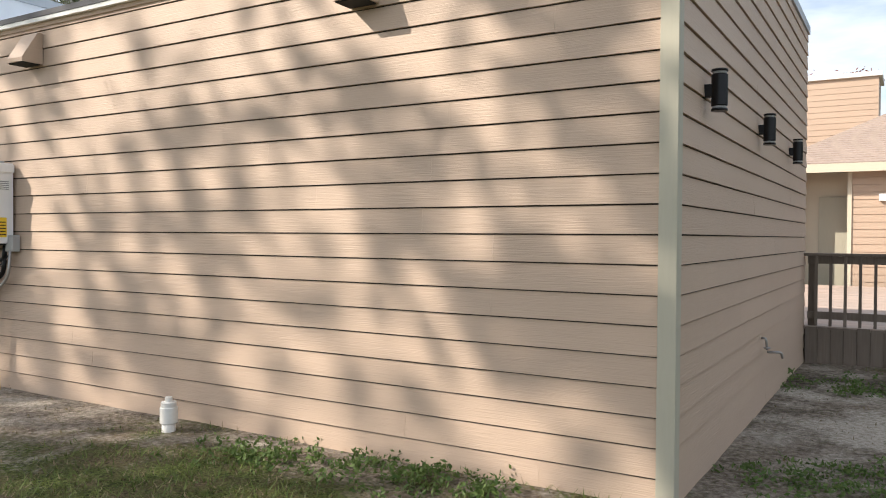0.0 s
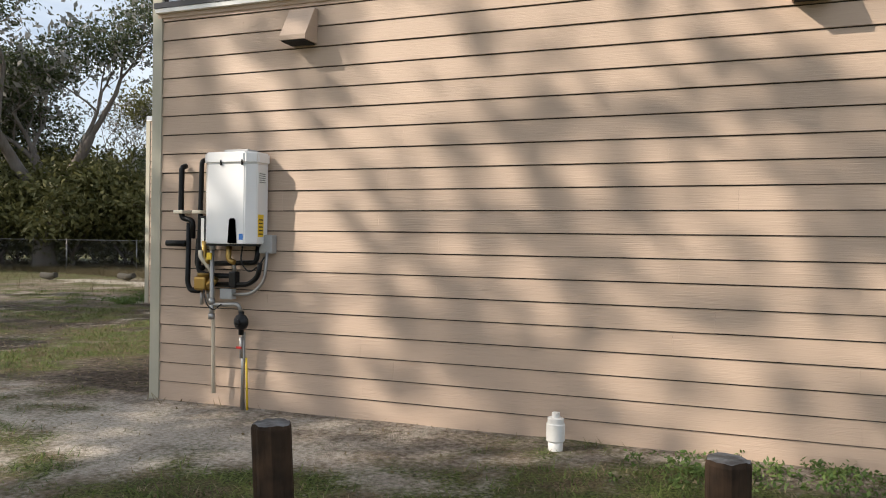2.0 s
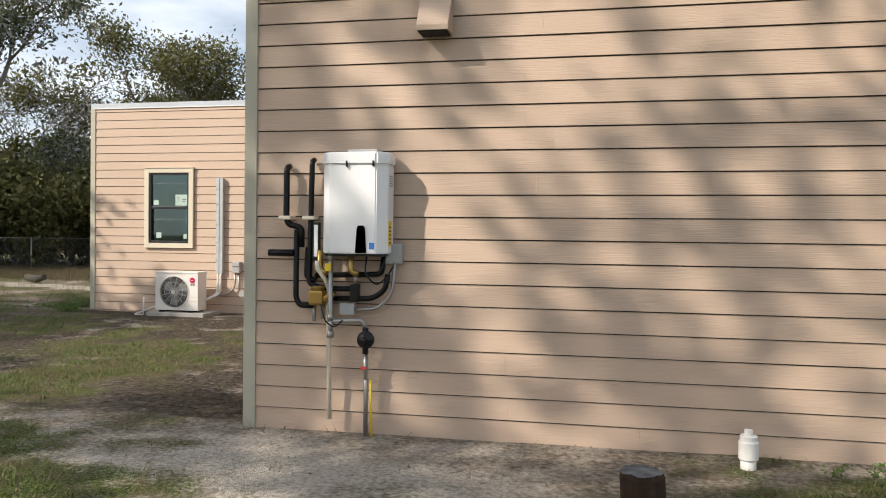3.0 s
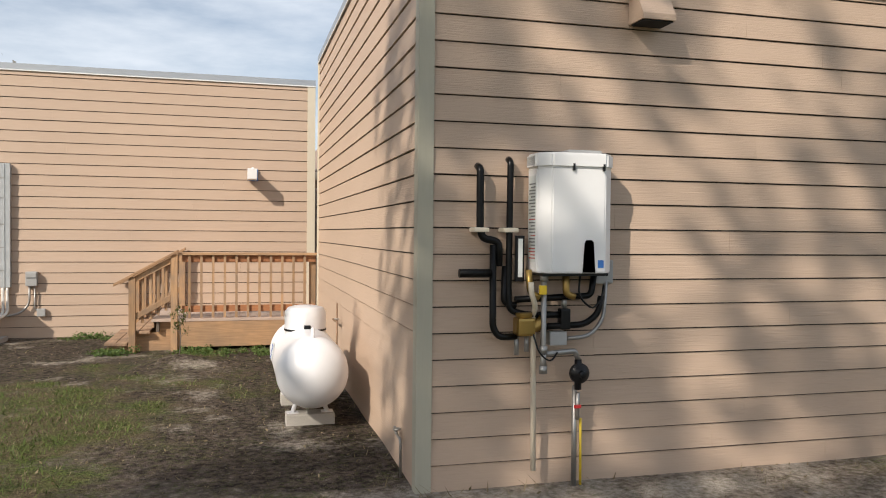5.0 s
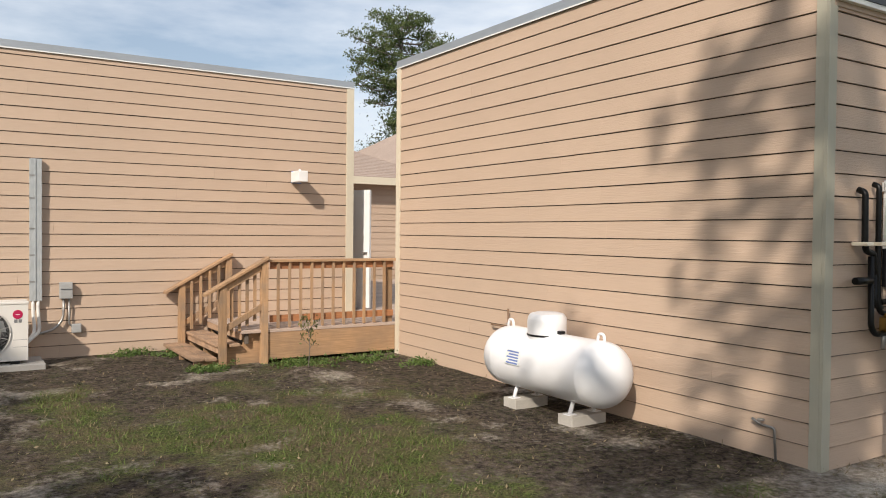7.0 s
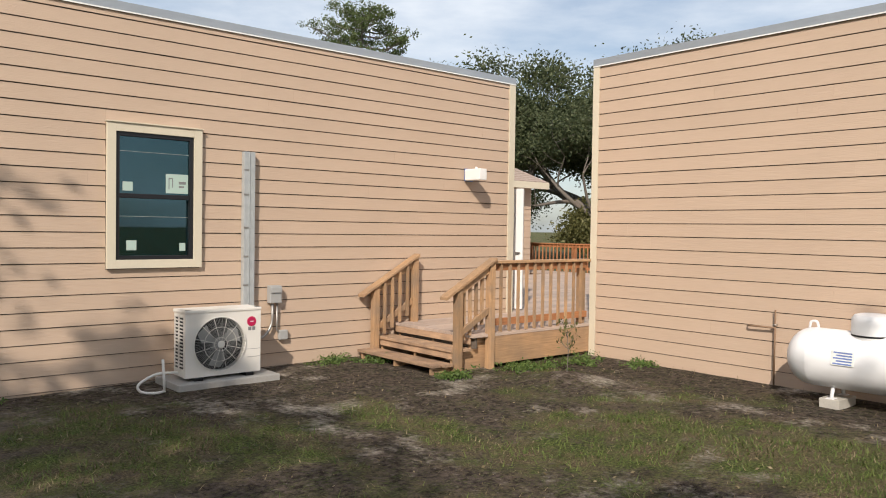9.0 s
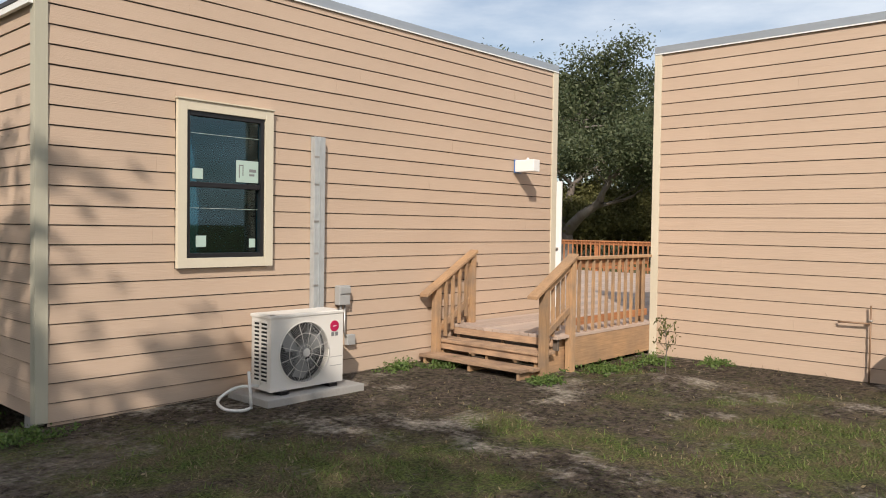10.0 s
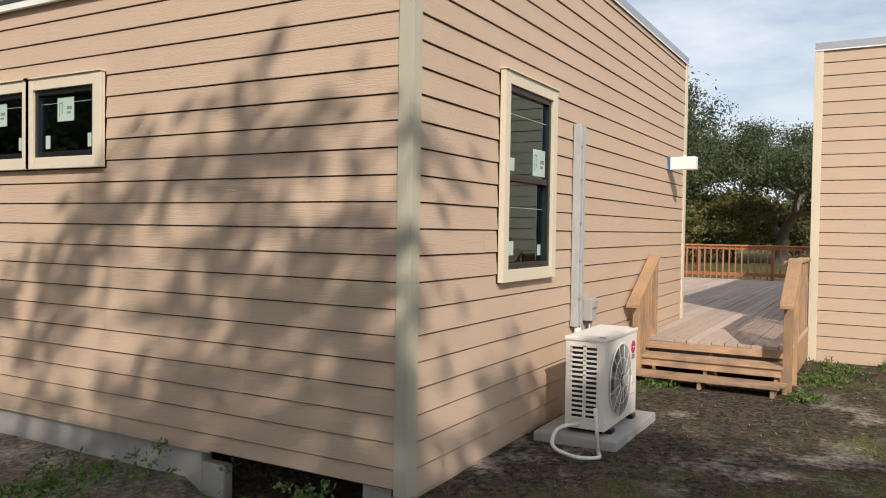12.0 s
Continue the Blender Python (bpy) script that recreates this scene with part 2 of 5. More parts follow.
def ground_material():
    """Sandy soil with turf where the cover attribute says that it grows."""
    m = bpy.data.materials.new("sandy_turf")
    m.use_nodes = True
    n, l = m.node_tree.nodes, m.node_tree.links
    b = n["Principled BSDF"]
    b.inputs["Roughness"].default_value, b.inputs["Specular IOR Level"].default_value = 0.95, 0.15
    geo = n.new("ShaderNodeNewGeometry")

    def tex(scale, detail=6.0):
        t = n.new("ShaderNodeTexNoise")
        t.inputs["Scale"].default_value, t.inputs["Detail"].default_value = scale, detail
        t.inputs["Roughness"].default_value = 0.65
        l.new(geo.outputs["Position"], t.inputs["Vector"])
        return t.outputs["Fac"]

    def ramp(fac, a, z, ca=(0, 0, 0), cz=(1, 1, 1)):
        r = n.new("ShaderNodeValToRGB")
        r.color_ramp.elements[0].position, r.color_ramp.elements[1].position = a, z
        r.color_ramp.elements[0].color, r.color_ramp.elements[1].color = (*ca, 1), (*cz, 1)
        l.new(fac, r.inputs["Fac"])
        return r.outputs["Color"]

    def mix(fac, a, c):
        x = n.new("ShaderNodeMixRGB")
        l.new(fac, x.inputs[0]), l.new(a, x.inputs[1]), l.new(c, x.inputs[2])
        return x.outputs["Color"]

    pale = ramp(tex(19.0, 10.0), 0.36, 0.66, (0.10, 0.074, 0.055), (0.40, 0.335, 0.275))
    dark = ramp(tex(17.0, 9.0), 0.40, 0.62, (0.018, 0.013, 0.011), (0.115, 0.088, 0.073))
    sand = ramp(tex(30.0), 0.3, 0.75, (0.40, 0.345, 0.285), (0.66, 0.595, 0.51))
    turf = mix(ramp(tex(3.1), 0.4, 0.62), ramp(tex(46.0, 9.0), 0.40, 0.61, (0.024, 0.034, 0.009), (0.135, 0.165, 0.045)), ramp(tex(52.0, 9.0), 0.38, 0.64, (0.05, 0.038, 0.023), (0.21, 0.165, 0.095)))
    att = n.new("ShaderNodeAttribute")
    att.attribute_name = "cover"
    parts = n.new("ShaderNodeSeparateColor")
    l.new(att.outputs["Color"], parts.inputs["Color"])

    def broken(value, amount, scale):
        add = n.new("ShaderNodeMath")
        add.operation = "MULTIPLY_ADD"
        l.new(tex(scale), add.inputs[0])
        add.inputs[1].default_value = amount
        l.new(value, add.inputs[2])
        return ramp(add.outputs[0], 0.58, 1.12)

    soil = mix(broken(parts.outputs["Blue"], 0.9, 9.0), pale, dark)
    c = mix(broken(parts.outputs["Green"], 1.0, 14.0), soil, sand)
    c = mix(broken(parts.outputs["Red"], 1.25, 26.0), c, turf)
    l.new(c, b.inputs["Base Color"])
    bp = n.new("ShaderNodeBump")
    bp.inputs["Strength"].default_value, bp.inputs["Distance"].default_value = 0.9, 0.05
    l.new(tex(34.0, 9.0), bp.inputs["Height"])
    l.new(bp.outputs["Normal"], b.inputs["Normal"])
    return m


GROUND = ground_material()


# ---- mesh helpers ----
def box(bm, x0, x1, y0, y1, z0, z1, bevel=0.0, m=None):
    a = (Matrix.Translation(((x0 + x1) / 2, (y0 + y1) / 2, (z0 + z1) / 2))
         @ Matrix.Diagonal((abs(x1 - x0), abs(y1 - y0), abs(z1 - z0), 1)))
    made = bmesh.ops.create_cube(bm, size=1.0, matrix=(m @ a) if m else a)
    if bevel:
        edges = list({e for v in made["verts"] for e in v.link_edges})
        bmesh.ops.bevel(bm, geom=edges, offset=bevel, segments=2, affect="EDGES", profile=0.6)
    return bm


def boxes(*items, bevel=0.0, m=None):
    bm = bmesh.new()
    for i in items:
        box(bm, *i, bevel=bevel, m=m)
    return bm


def tube(bm, points, radius, sides=10, caps=True):
    """A round bar along points; radius is one number or one for each point."""
    pts = [Vector(p) for p in points]
    radii = radius if isinstance(radius, (list, tuple)) else [radius] * len(pts)
    rings, side = [], None
    for i, p in enumerate(pts):
        way = (pts[min(i + 1, len(pts) - 1)] - pts[max(i - 1, 0)]).normalized()
        if side is None:
            side = way.orthogonal().normalized()
        side = (side - way * side.dot(way)).normalized()
        up = way.cross(side)
        rings.append([bm.verts.new(p + (side * math.cos(a) + up * math.sin(a)) * radii[i])
                      for a in (2 * math.pi * k / sides for k in range(sides))])
    for a, c in zip(rings, rings[1:]):
        for k in range(sides):
            f = bm.faces.new((a[k], a[(k + 1) % sides], c[(k + 1) % sides], c[k]))
            f.smooth = True
    if caps:
        bm.faces.new(rings[0][::-1]), bm.faces.new(rings[-1])
    return bm


def pipe(points, radius, bend=0.03, sides=10):
    """A bar with its inner corners rounded."""
    pts = [Vector(p) for p in points]
    out = [pts[0]]
    for a, p, c in zip(pts, pts[1:], pts[2:]):
        u, v = (a - p), (c - p)
        r = min(bend, u.length * 0.45, v.length * 0.45)
        s, e = p + u.normalized() * r, p + v.normalized() * r
        out += [s * (1 - k) ** 2 + p * 2 * k * (1 - k) + e * k * k for k in (0, 0.25, 0.5, 0.75, 1)]
    return tube(bmesh.new(), out + [pts[-1]], radius, sides)


def lathe(profile, m=None, sides=28):
    """A turned shape about z from (radius, height) pairs."""
    bm = bmesh.new()
    rings = [[bm.verts.new((r * math.cos(a), r * math.sin(a), z)) for a in (2 * math.pi * k / sides for k in range(sides))] for r, z in profile]
    for a, c in zip(rings, rings[1:]):
        for k in range(sides):
            bm.faces.new((a[k], a[(k + 1) % sides], c[(k + 1) % sides], c[k])).smooth = True
    for i in range(1, len(profile) - 1):
        (r0, z0), (r1, z1), (r2, z2) = profile[i - 1:i + 2]
        turn = math.atan2(z2 - z1, r2 - r1) - math.atan2(z1 - z0, r1 - r0)
        if abs(math.atan2(math.sin(turn), math.cos(turn))) > 0.6:
            for k in range(sides):
                bm.edges.get((rings[i][k], rings[i][(k + 1) % sides])).smooth = False
    bm.faces.new(rings[0][::-1]), bm.faces.new(rings[-1])
    if m:
        bmesh.ops.transform(bm, matrix=m, verts=bm.verts)
    return bm


def mesh_of(name, bm, mat, smooth=False):
    me = bpy.data.meshes.new(name)
    bmesh.ops.recalc_face_normals(bm, faces=bm.faces)
    bm.to_mesh(me)
    bm.free()
    me.materials.append(mat)
    return me


def part(name, bm, mat, parent, label=""):
    ob = new(name, mesh_of(name, bm, mat))
    ob.parent = parent
    if name in ("print", "serial_print", "badge_bars", "badge_mark"):
        ob["kind"] = "stuff"
    return tagged(ob, label)


def thing(name, label, category, group="", kind="", at=(0, 0, 0)):
    ob = new(name)
    ob.empty_display_size = 0.1
    ob.location = at
    return tagged(ob, label, category, group, kind)


def solid(name, bm, mat, label, category, group="", kind=""):
    return tagged(new(name, mesh_of(name, bm, mat)), label, category, group, kind)


def structure(name, bm, mat, label, category="wall"):
    return solid(name, bm, mat, label, category, kind="structure")


# ---- plan ----
GZ = 0.15
A_X0, A_X1, A_Y0, A_Y1 = -8.72, -1.13, 4.37, 10.9
B_X0, B_X1, B_Y0, B_Y1 = -16.15, -8.65, 12.62, 20.0
EAVE, TOP, DECK = 3.70, 4.28, 0.60
COURSE = 0.1727


def rect_minus(u0, u1, z0, z1, holes):
    """What is left of a wall strip round its openings, as rectangles."""
    for h in holes:
        if h[0] < u1 - 1e-4 and h[1] > u0 + 1e-4 and h[2] < z1 - 1e-4 and h[3] > z0 + 1e-4:
            rest = [k for k in holes if k is not h]
            a, c = max(u0, h[0]), min(u1, h[1])
            for piece in ((u0, a, z0, z1), (c, u1, z0, z1), (a, c, z0, h[2]), (a, c, h[3], z1)):
                if piece[1] - piece[0] > 1e-3 and piece[3] - piece[2] > 1e-3:
                    yield from rect_minus(*piece, rest)
            return
    yield u0, u1, z0, z1


def siding(wall, along, plane, out, u0, u1, z_first, z_bottom, z_top, holes=(), seed=0, spread=3.66, course=COURSE):
    """Lapped boards on a wall: along is the axis that they run on, out the side that they face."""
    rnd = random.Random(seed)
    z = z_first
    while z < z_top - 0.02:
        lo, hi = max(z, z_bottom), min(z + course, z_top)
        if hi - lo > 0.02:
            cuts, u = [u0], u0 + rnd.uniform(0.8, spread)
            while u < u1 - 0.5:
                cuts.append(u)
                u += spread
            cuts.append(u1)
            for s, e in zip(cuts, cuts[1:]):
                for p, q, a, c in rect_minus(s, e, lo, hi, holes):
                    p2, q2 = (p + 0.0004 if p != u0 else p), (q - 0.0004 if q != u1 else q)
                    t0 = 0.018 - 0.012 * (a - z) / course + rnd.uniform(-0.0012, 0.0012)
                    t1 = 0.018 - 0.012 * (c - z) / course
                    w0, w1 = plane + out * t0, plane + out * t1
                    wob = rnd.uniform(-0.0015, 0.0015)
                    # Boards stop 9 mm short; the black core draws the shadow line there.
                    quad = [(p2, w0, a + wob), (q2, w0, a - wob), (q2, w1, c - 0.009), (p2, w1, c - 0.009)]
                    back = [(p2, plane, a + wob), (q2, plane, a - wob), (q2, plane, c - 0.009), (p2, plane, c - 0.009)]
                    vs = [(v if along == "x" else (v[1], v[0], v[2])) for v in quad + back]
                    me = bpy.data.meshes.new("board")
                    me.from_pydata(vs, [], [(0, 1, 2, 3), (7, 6, 5, 4), (0, 4, 5, 1), (2, 6, 7, 3), (1, 5, 6, 2), (0, 3, 7, 4)])
                    bm = bmesh.new()
                    bm.from_mesh(me)
                    bmesh.ops.recalc_face_normals(bm, faces=bm.faces)
                    bm.to_mesh(me), bm.free()
                    me.materials.append(SIDING)
                    new("board", me).parent = wall
        z += course


def core(u0, u1, z0, z1, holes, along, p0, p1):
    bm = bmesh.new()
    for p, q, a, c in rect_minus(u0, u1, z0, z1, holes):
        if along == "x":
            box(bm, p, q, p0, p1, a, c)
        else:
            box(bm, p0, p1, p, q, a, c)
    return bm


# ---- ground ----
def cover(x, y):
    """How much turf and how much pale sand lies at a place: 0 to 1 each."""
    n1 = noise.noise(Vector((x * 0.55, y * 0.55, 3.0))) * 0.45 + noise.noise(Vector((x * 1.7, y * 1.7, 7.0))) * 0.34 + noise.noise(Vector((x * 4.2, y * 4.2, 9.0))) * 0.22
    n2 = noise.noise(Vector((x * 0.7, y * 0.7, 11.0))) * 0.6 + noise.noise(Vector((x * 2.6, y * 2.6, 17.0))) * 0.42 + noise.noise(Vector((x * 5.0, y * 5.0, 19.0))) * 0.2
    near_a = max(A_X0 - x, 0, x - A_X1) + max(A_Y0 - y, 0, y - A_Y1)
    near_b = max(B_X0 - x, 0, x - B_X1) + max(B_Y0 - y, 0, y - B_Y1)
    wall = min(near_a, near_b)
    turf = (0.33 if y < 4.5 else 0.2) + 1.3 * n1 - 0.5 * math.exp(-(wall / 0.9) ** 2)
    sand = 0.06 + n2 * 0.95
    turf += 0.34 * max(0.0, min(1.0, (x + 6.2) / 2.6)) * max(0.0, min(1.0, (5.2 - y) / 0.8))
    d = math.hypot((x + 7.4) / 1.6, (y - 3.2) / 0.8)
    sand += 0.5 * math.exp(-d * d)
    turf -= 0.5 * math.exp(-d * d)
    d = math.hypot((x + 0.1) / 0.5, (y - 7.0) / 0.9)
    sand += 0.6 * math.exp(-d * d)
    turf -= 0.6 * math.exp(-d * d)
    d = math.hypot((x + 11.6) / 0.3, (y - 7.0) / 0.18)
    sand += 0.8 * math.exp(-d * d)
    if y > 13 and x < -18 and abs((y - 17.5) + 0.25 * (x + 18)) < 0.55:
        sand, turf = 0.9, 0.1
    if math.hypot(x + 8, y - 6) > 22:
        turf, sand = turf + 0.35, sand - 0.2
    if y < 4.4 and x < -7.5:
        sand += 0.12
    elif y > 4.5:
        sand -= 0.1
    # Share of the dark soil colour, highest across the yard.
    dark_soil = 0.15 + 0.5 * noise.noise(Vector((x * 0.6, y * 0.6, 31.0)))
    if y > 4.5:
        dark_soil += 0.75 * math.exp(-(((x + 13) / 5.0) ** 2 + ((y - 8.8) / 3.8) ** 2))
        turf -= 0.12 * math.exp(-(((x + 11) / 3.0) ** 2 + ((y - 9.5) / 1.5) ** 2))
        dark_soil += 0.4 * math.exp(-(((x + 12.6) / 2.0) ** 2 + ((y - 11.2) / 1.2) ** 2))
        turf -= 0.35 * math.exp(-(((x + 12.8) / 1.8) ** 2 + ((y - 11.2) / 0.9) ** 2))
        dark_soil += 0.6 * math.exp(-(((x + 9.2) / 0.9) ** 2 + ((y - 6.0) / 2.2) ** 2))
        turf -= 0.4 * math.exp(-(((x + 9.1) / 0.6) ** 2 + ((y - 6.0) / 2.6) ** 2))
        turf += 0.2 * math.exp(-(((x + 11.8) / 1.6) ** 2 + ((y - 6.6) / 1.2) ** 2))
    else:
        dark_soil -= 0.15
        sand += 0.22 * math.exp(-(((x + 5.8) / 2.2) ** 2 + ((y - 3.3) / 0.8) ** 2))
    return max(0, min(1, turf)), max(0, min(1, sand)), max(0, min(1, dark_soil))


def height(x, y):
    near = max(0.0, 1.0 - max(0.0, math.hypot(x + 9, y - 6) - 22) / 20)
    dip = 0.22 * math.exp(-((x + 16.6) / 1.3) ** 2) * max(0.0, min(1.0, (y - 12.5) / 1.4))
    dip += 0.22 * max(0.0, min(1.0, (x - B_X0 + 0.12) / 0.2)) * max(0.0, min(1.0, (y - B_Y0 - 0.2) / 0.2)) * max(0.0, min(1.0, (14.6 - y) / 0.3)) * (x < B_X0 + 2)
    dip -= 0.13 * math.exp(-((x + 10.57) ** 2 + (y - 9.77) ** 2) / 0.16)
    return GZ - dip + near * (0.018 * noise.noise(Vector((x * 0.8, y * 0.8, 1))) + 0.010 * noise.noise(Vector((x * 2.1, y * 2.1, 2))))


def make_ground():
    xs = [-900, -300, -120, -70, -50, -42, -36, -32] + list(np.arange(-29, 5, 0.11)) + [5.5, 7, 10, 15, 22, 32, 50, 80, 150, 400, 900]
    ys = [-900, -300, -100, -50, -25, -15, -9, -6] + list(np.arange(-4, 15, 0.11)) + list(np.arange(15, 26, 0.4)) + [27, 30, 34, 40, 50, 70, 120, 300, 900]
    verts, cols = [], []
    for y in ys:
        for x in xs:
            verts.append((x, y, height(x, y)))
            cols += [*cover(x, y), 1.0]
    w = len(xs)
    faces = [(j * w + i, j * w + i + 1, (j + 1) * w + i + 1, (j + 1) * w + i) for j in range(len(ys) - 1) for i in range(w - 1)]
    me = bpy.data.meshes.new("ground")
    me.from_pydata(verts, [], faces)
    me.attributes.new("cover", "FLOAT_COLOR", "POINT").data.foreach_set("color", cols)
    me.polygons.foreach_set("use_smooth", [True] * len(faces))
    me.materials.append(GROUND)
    tagged(new("ground", me), "patchy turf and bare sandy grey soil", "ground", kind="structure")


make_ground()


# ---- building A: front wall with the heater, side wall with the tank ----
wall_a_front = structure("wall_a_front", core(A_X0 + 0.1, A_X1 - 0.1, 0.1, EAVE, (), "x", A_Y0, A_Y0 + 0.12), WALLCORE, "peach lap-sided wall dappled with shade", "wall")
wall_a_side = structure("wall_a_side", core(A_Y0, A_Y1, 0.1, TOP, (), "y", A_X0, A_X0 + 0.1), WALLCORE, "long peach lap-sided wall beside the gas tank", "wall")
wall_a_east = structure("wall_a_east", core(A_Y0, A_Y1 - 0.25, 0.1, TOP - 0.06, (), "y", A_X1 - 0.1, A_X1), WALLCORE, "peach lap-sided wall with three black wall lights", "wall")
wall_a_back = structure("wall_a_back", core(A_X0 + 0.1, A_X1 - 0.1, 0.1, TOP - 0.5, (), "x", A_Y1 - 0.4, A_Y1 - 0.3), SIDING, "plain peach back wall above the deck", "wall")
structure("roof_a", boxes((A_X0 + 0.1, A_X1 - 0.1, A_Y0 + 0.02, A_Y1 - 0.3, EAVE - 0.05, EAVE + 0.02)), MEMBRANE, "white low roof between parapets", "roof")
structure("parapet_lining", boxes((A_X0 + 0.1, A_X0 + 0.115, A_Y0 + 0.03, A_Y1 - 0.02, EAVE + 0.02, TOP)), MEMBRANE, "white inner face of the parapet", "parapet")
structure("roof_edge_a", boxes((A_X0 + 0.02, A_X1 - 0.03, A_Y0 - 0.075, A_Y0 + 0.06, EAVE + 0.005, EAVE + 0.055)), DARKMETAL, "dark metal roof edge", "roof edge")
structure("drip_edge_a", boxes((A_X0 + 0.03, A_X1 - 0.03, A_Y0 - 0.068, A_Y0 - 0.03, EAVE - 0.035, EAVE + 0.003)), WHITEMETAL, "white drip edge under the roof", "roof edge")
structure("frieze_a", boxes((A_X0 + 0.03, A_X1 - 0.03, A_Y0 - 0.029, A_Y0 - 0.001, EAVE - 0.075, EAVE + 0.003)), SIDING, "peach frieze board under the roof edge", "trim")


def coping(name, x0, x1, y0, y1, z):
    structure(name, boxes((x0, x1, y0, y1, z, z + 0.10)), FLASH, "grey metal parapet coping", "coping")


coping("coping_a_side", A_X0 - 0.03, A_X0 + 0.14, A_Y0 - 0.03, A_Y1 + 0.03, TOP)
coping("coping_a_east", A_X1 - 0.14, A_X1 + 0.03, A_Y0 - 0.03, A_Y1 - 0.2, TOP - 0.06)
structure("coping_drip_a", boxes((A_X0 - 0.036, A_X0 - 0.0305, A_Y0 - 0.03, A_Y1 + 0.03, TOP - 0.012, TOP + 0.004)), WHITEMETAL, "white hem of the coping", "coping")


def corner_board(name, x, y, sx, sy, z0, z1, mat=TRIM, w=0.105, t=0.028):
    """Two boards that meet at an outer corner; sx, sy: the sides that face out."""
    bm = boxes((x + sx * t, x - sx * (w - t), y, y + sy * t, z0, z1), (x, x + sx * t, y, y - sy * (w - t), z0, z1), bevel=0.003)
    structure(name, bm, mat, "sage painted corner board", "trim")


corner_board("corner_trim_1", A_X0, A_Y0, -1, -1, 0.13, TOP)
corner_board("corner_trim_2", A_X1, A_Y0, 1, -1, 0.10, TOP - 0.06)
corner_board("corner_trim_3", A_X0, A_Y1, -1, 1, 0.10, TOP, WINTRIM)

# ---- building B ----
WIN = (-14.93, -13.86, 1.44, 3.04)
SIDEWIN = (15.44, 18.1, 2.29, 3.04)
win_hole = (WIN[0] + 0.05, WIN[1] - 0.05, WIN[2] + 0.05, WIN[3] - 0.05)
side_hole = (SIDEWIN[0] + 0.05, SIDEWIN[1] - 0.05, SIDEWIN[2] + 0.05, SIDEWIN[3] - 0.05)
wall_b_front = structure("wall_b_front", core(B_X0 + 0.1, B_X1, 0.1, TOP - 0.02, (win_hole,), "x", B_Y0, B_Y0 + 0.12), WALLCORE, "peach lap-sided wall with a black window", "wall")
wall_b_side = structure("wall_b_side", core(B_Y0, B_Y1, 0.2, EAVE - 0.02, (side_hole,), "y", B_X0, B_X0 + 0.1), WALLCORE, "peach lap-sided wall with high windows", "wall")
wall_b_east = structure("wall_b_east", boxes((B_X1 - 0.1, B_X1, B_Y0 + 0.12, B_Y1, 0.2, TOP - 0.02)), SIDING, "plain peach wall facing the deck", "wall")
wall_b_back = structure("wall_b_back", boxes((B_X0 + 0.1, B_X1 - 0.1, B_Y1 - 0.1, B_Y1, 0.2, EAVE)), SIDING, "plain peach back wall", "wall")
structure("roof_b", boxes((B_X0 + 0.02, B_X1 - 0.1, B_Y0 + 0.12, B_Y1 - 0.02, EAVE - 0.02, EAVE + 0.05)), MEMBRANE, "white low roof behind the parapet", "roof")
structure("floor_b", boxes((B_X0 + 0.1, B_X1 - 0.1, B_Y0 + 0.12, B_Y1 - 0.1, 0.4, 0.5)), ROOMDARK, "dim room floor behind the window", "floor")
structure("wall_b_room", boxes((B_X0 + 0.1, B_X1 - 0.1, 15.2, 15.3, 0.5, 3.6)), ROOMDARK, "dim partition behind the window", "wall")
coping("coping_b_front", B_X0 - 0.02, B_X1 + 0.03, B_Y0 - 0.03, B_Y0 + 0.16, TOP - 0.02)
structure("coping_drip_b", boxes((B_X0 - 0.02, B_X1 + 0.03, B_Y0 - 0.036, B_Y0 - 0.0305, TOP - 0.032, TOP - 0.016)), WHITEMETAL, "white hem of the coping", "coping")
structure("roof_edge_b", boxes((B_X0 - 0.075, B_X0 + 0.05, B_Y0 + 0.0, B_Y1, EAVE + 0.012, EAVE + 0.05)), DARKMETAL, "dark metal roof edge", "roof edge")
structure("drip_edge_b", boxes((B_X0 - 0.068, B_X0 - 0.03, B_Y0 + 0.0, B_Y1, EAVE - 0.045, EAVE + 0.01)), WHITEMETAL, "white drip edge under the roof", "roof edge")
corner_board("corner_trim_4", B_X0, B_Y0, -1, -1, 0.17, TOP - 0.02, TRIM)
corner_board("corner_trim_5", B_X1, B_Y0, 1, -1, 0.2, TOP - 0.02, WINTRIM, w=0.13)
structure("footing_b", boxes((B_X0 + 0.03, B_X0 + 0.14, 14.42, B_Y1, -0.2, 0.185), (B_X0 + 0.035, B_X0 + 0.13, 14.2, 14.42, -0.2, 0.10), bevel=0.012), CONCRETE, "stained grey concrete footing", "footing")
structure("sill_plank", boxes((B_X0 - 0.005, B_X0 + 0.14, 14.3, B_Y1, 0.188, 0.226), bevel=0.003), WINTRIM, "pale sill plank on the footing", "trim")
# Added black sheet: paints the crawl space's shade behind the gap.
structure("crawl_shade_sheet", boxes((B_X0 + 1.3, B_X0 + 1.4, B_Y0 + 0.3, 15.2, -0.4, 0.4)), SHADEBLACK, "black sheet painted for the shade in the crawl space", "footing")
structure("footing_block", boxes((B_X0 + 0.02, B_X0 + 0.16, B_Y0 + 0.12, B_Y0 + 0.34, 0.05, 0.235)), CONCRETE, "concrete pier under the corner", "footing")


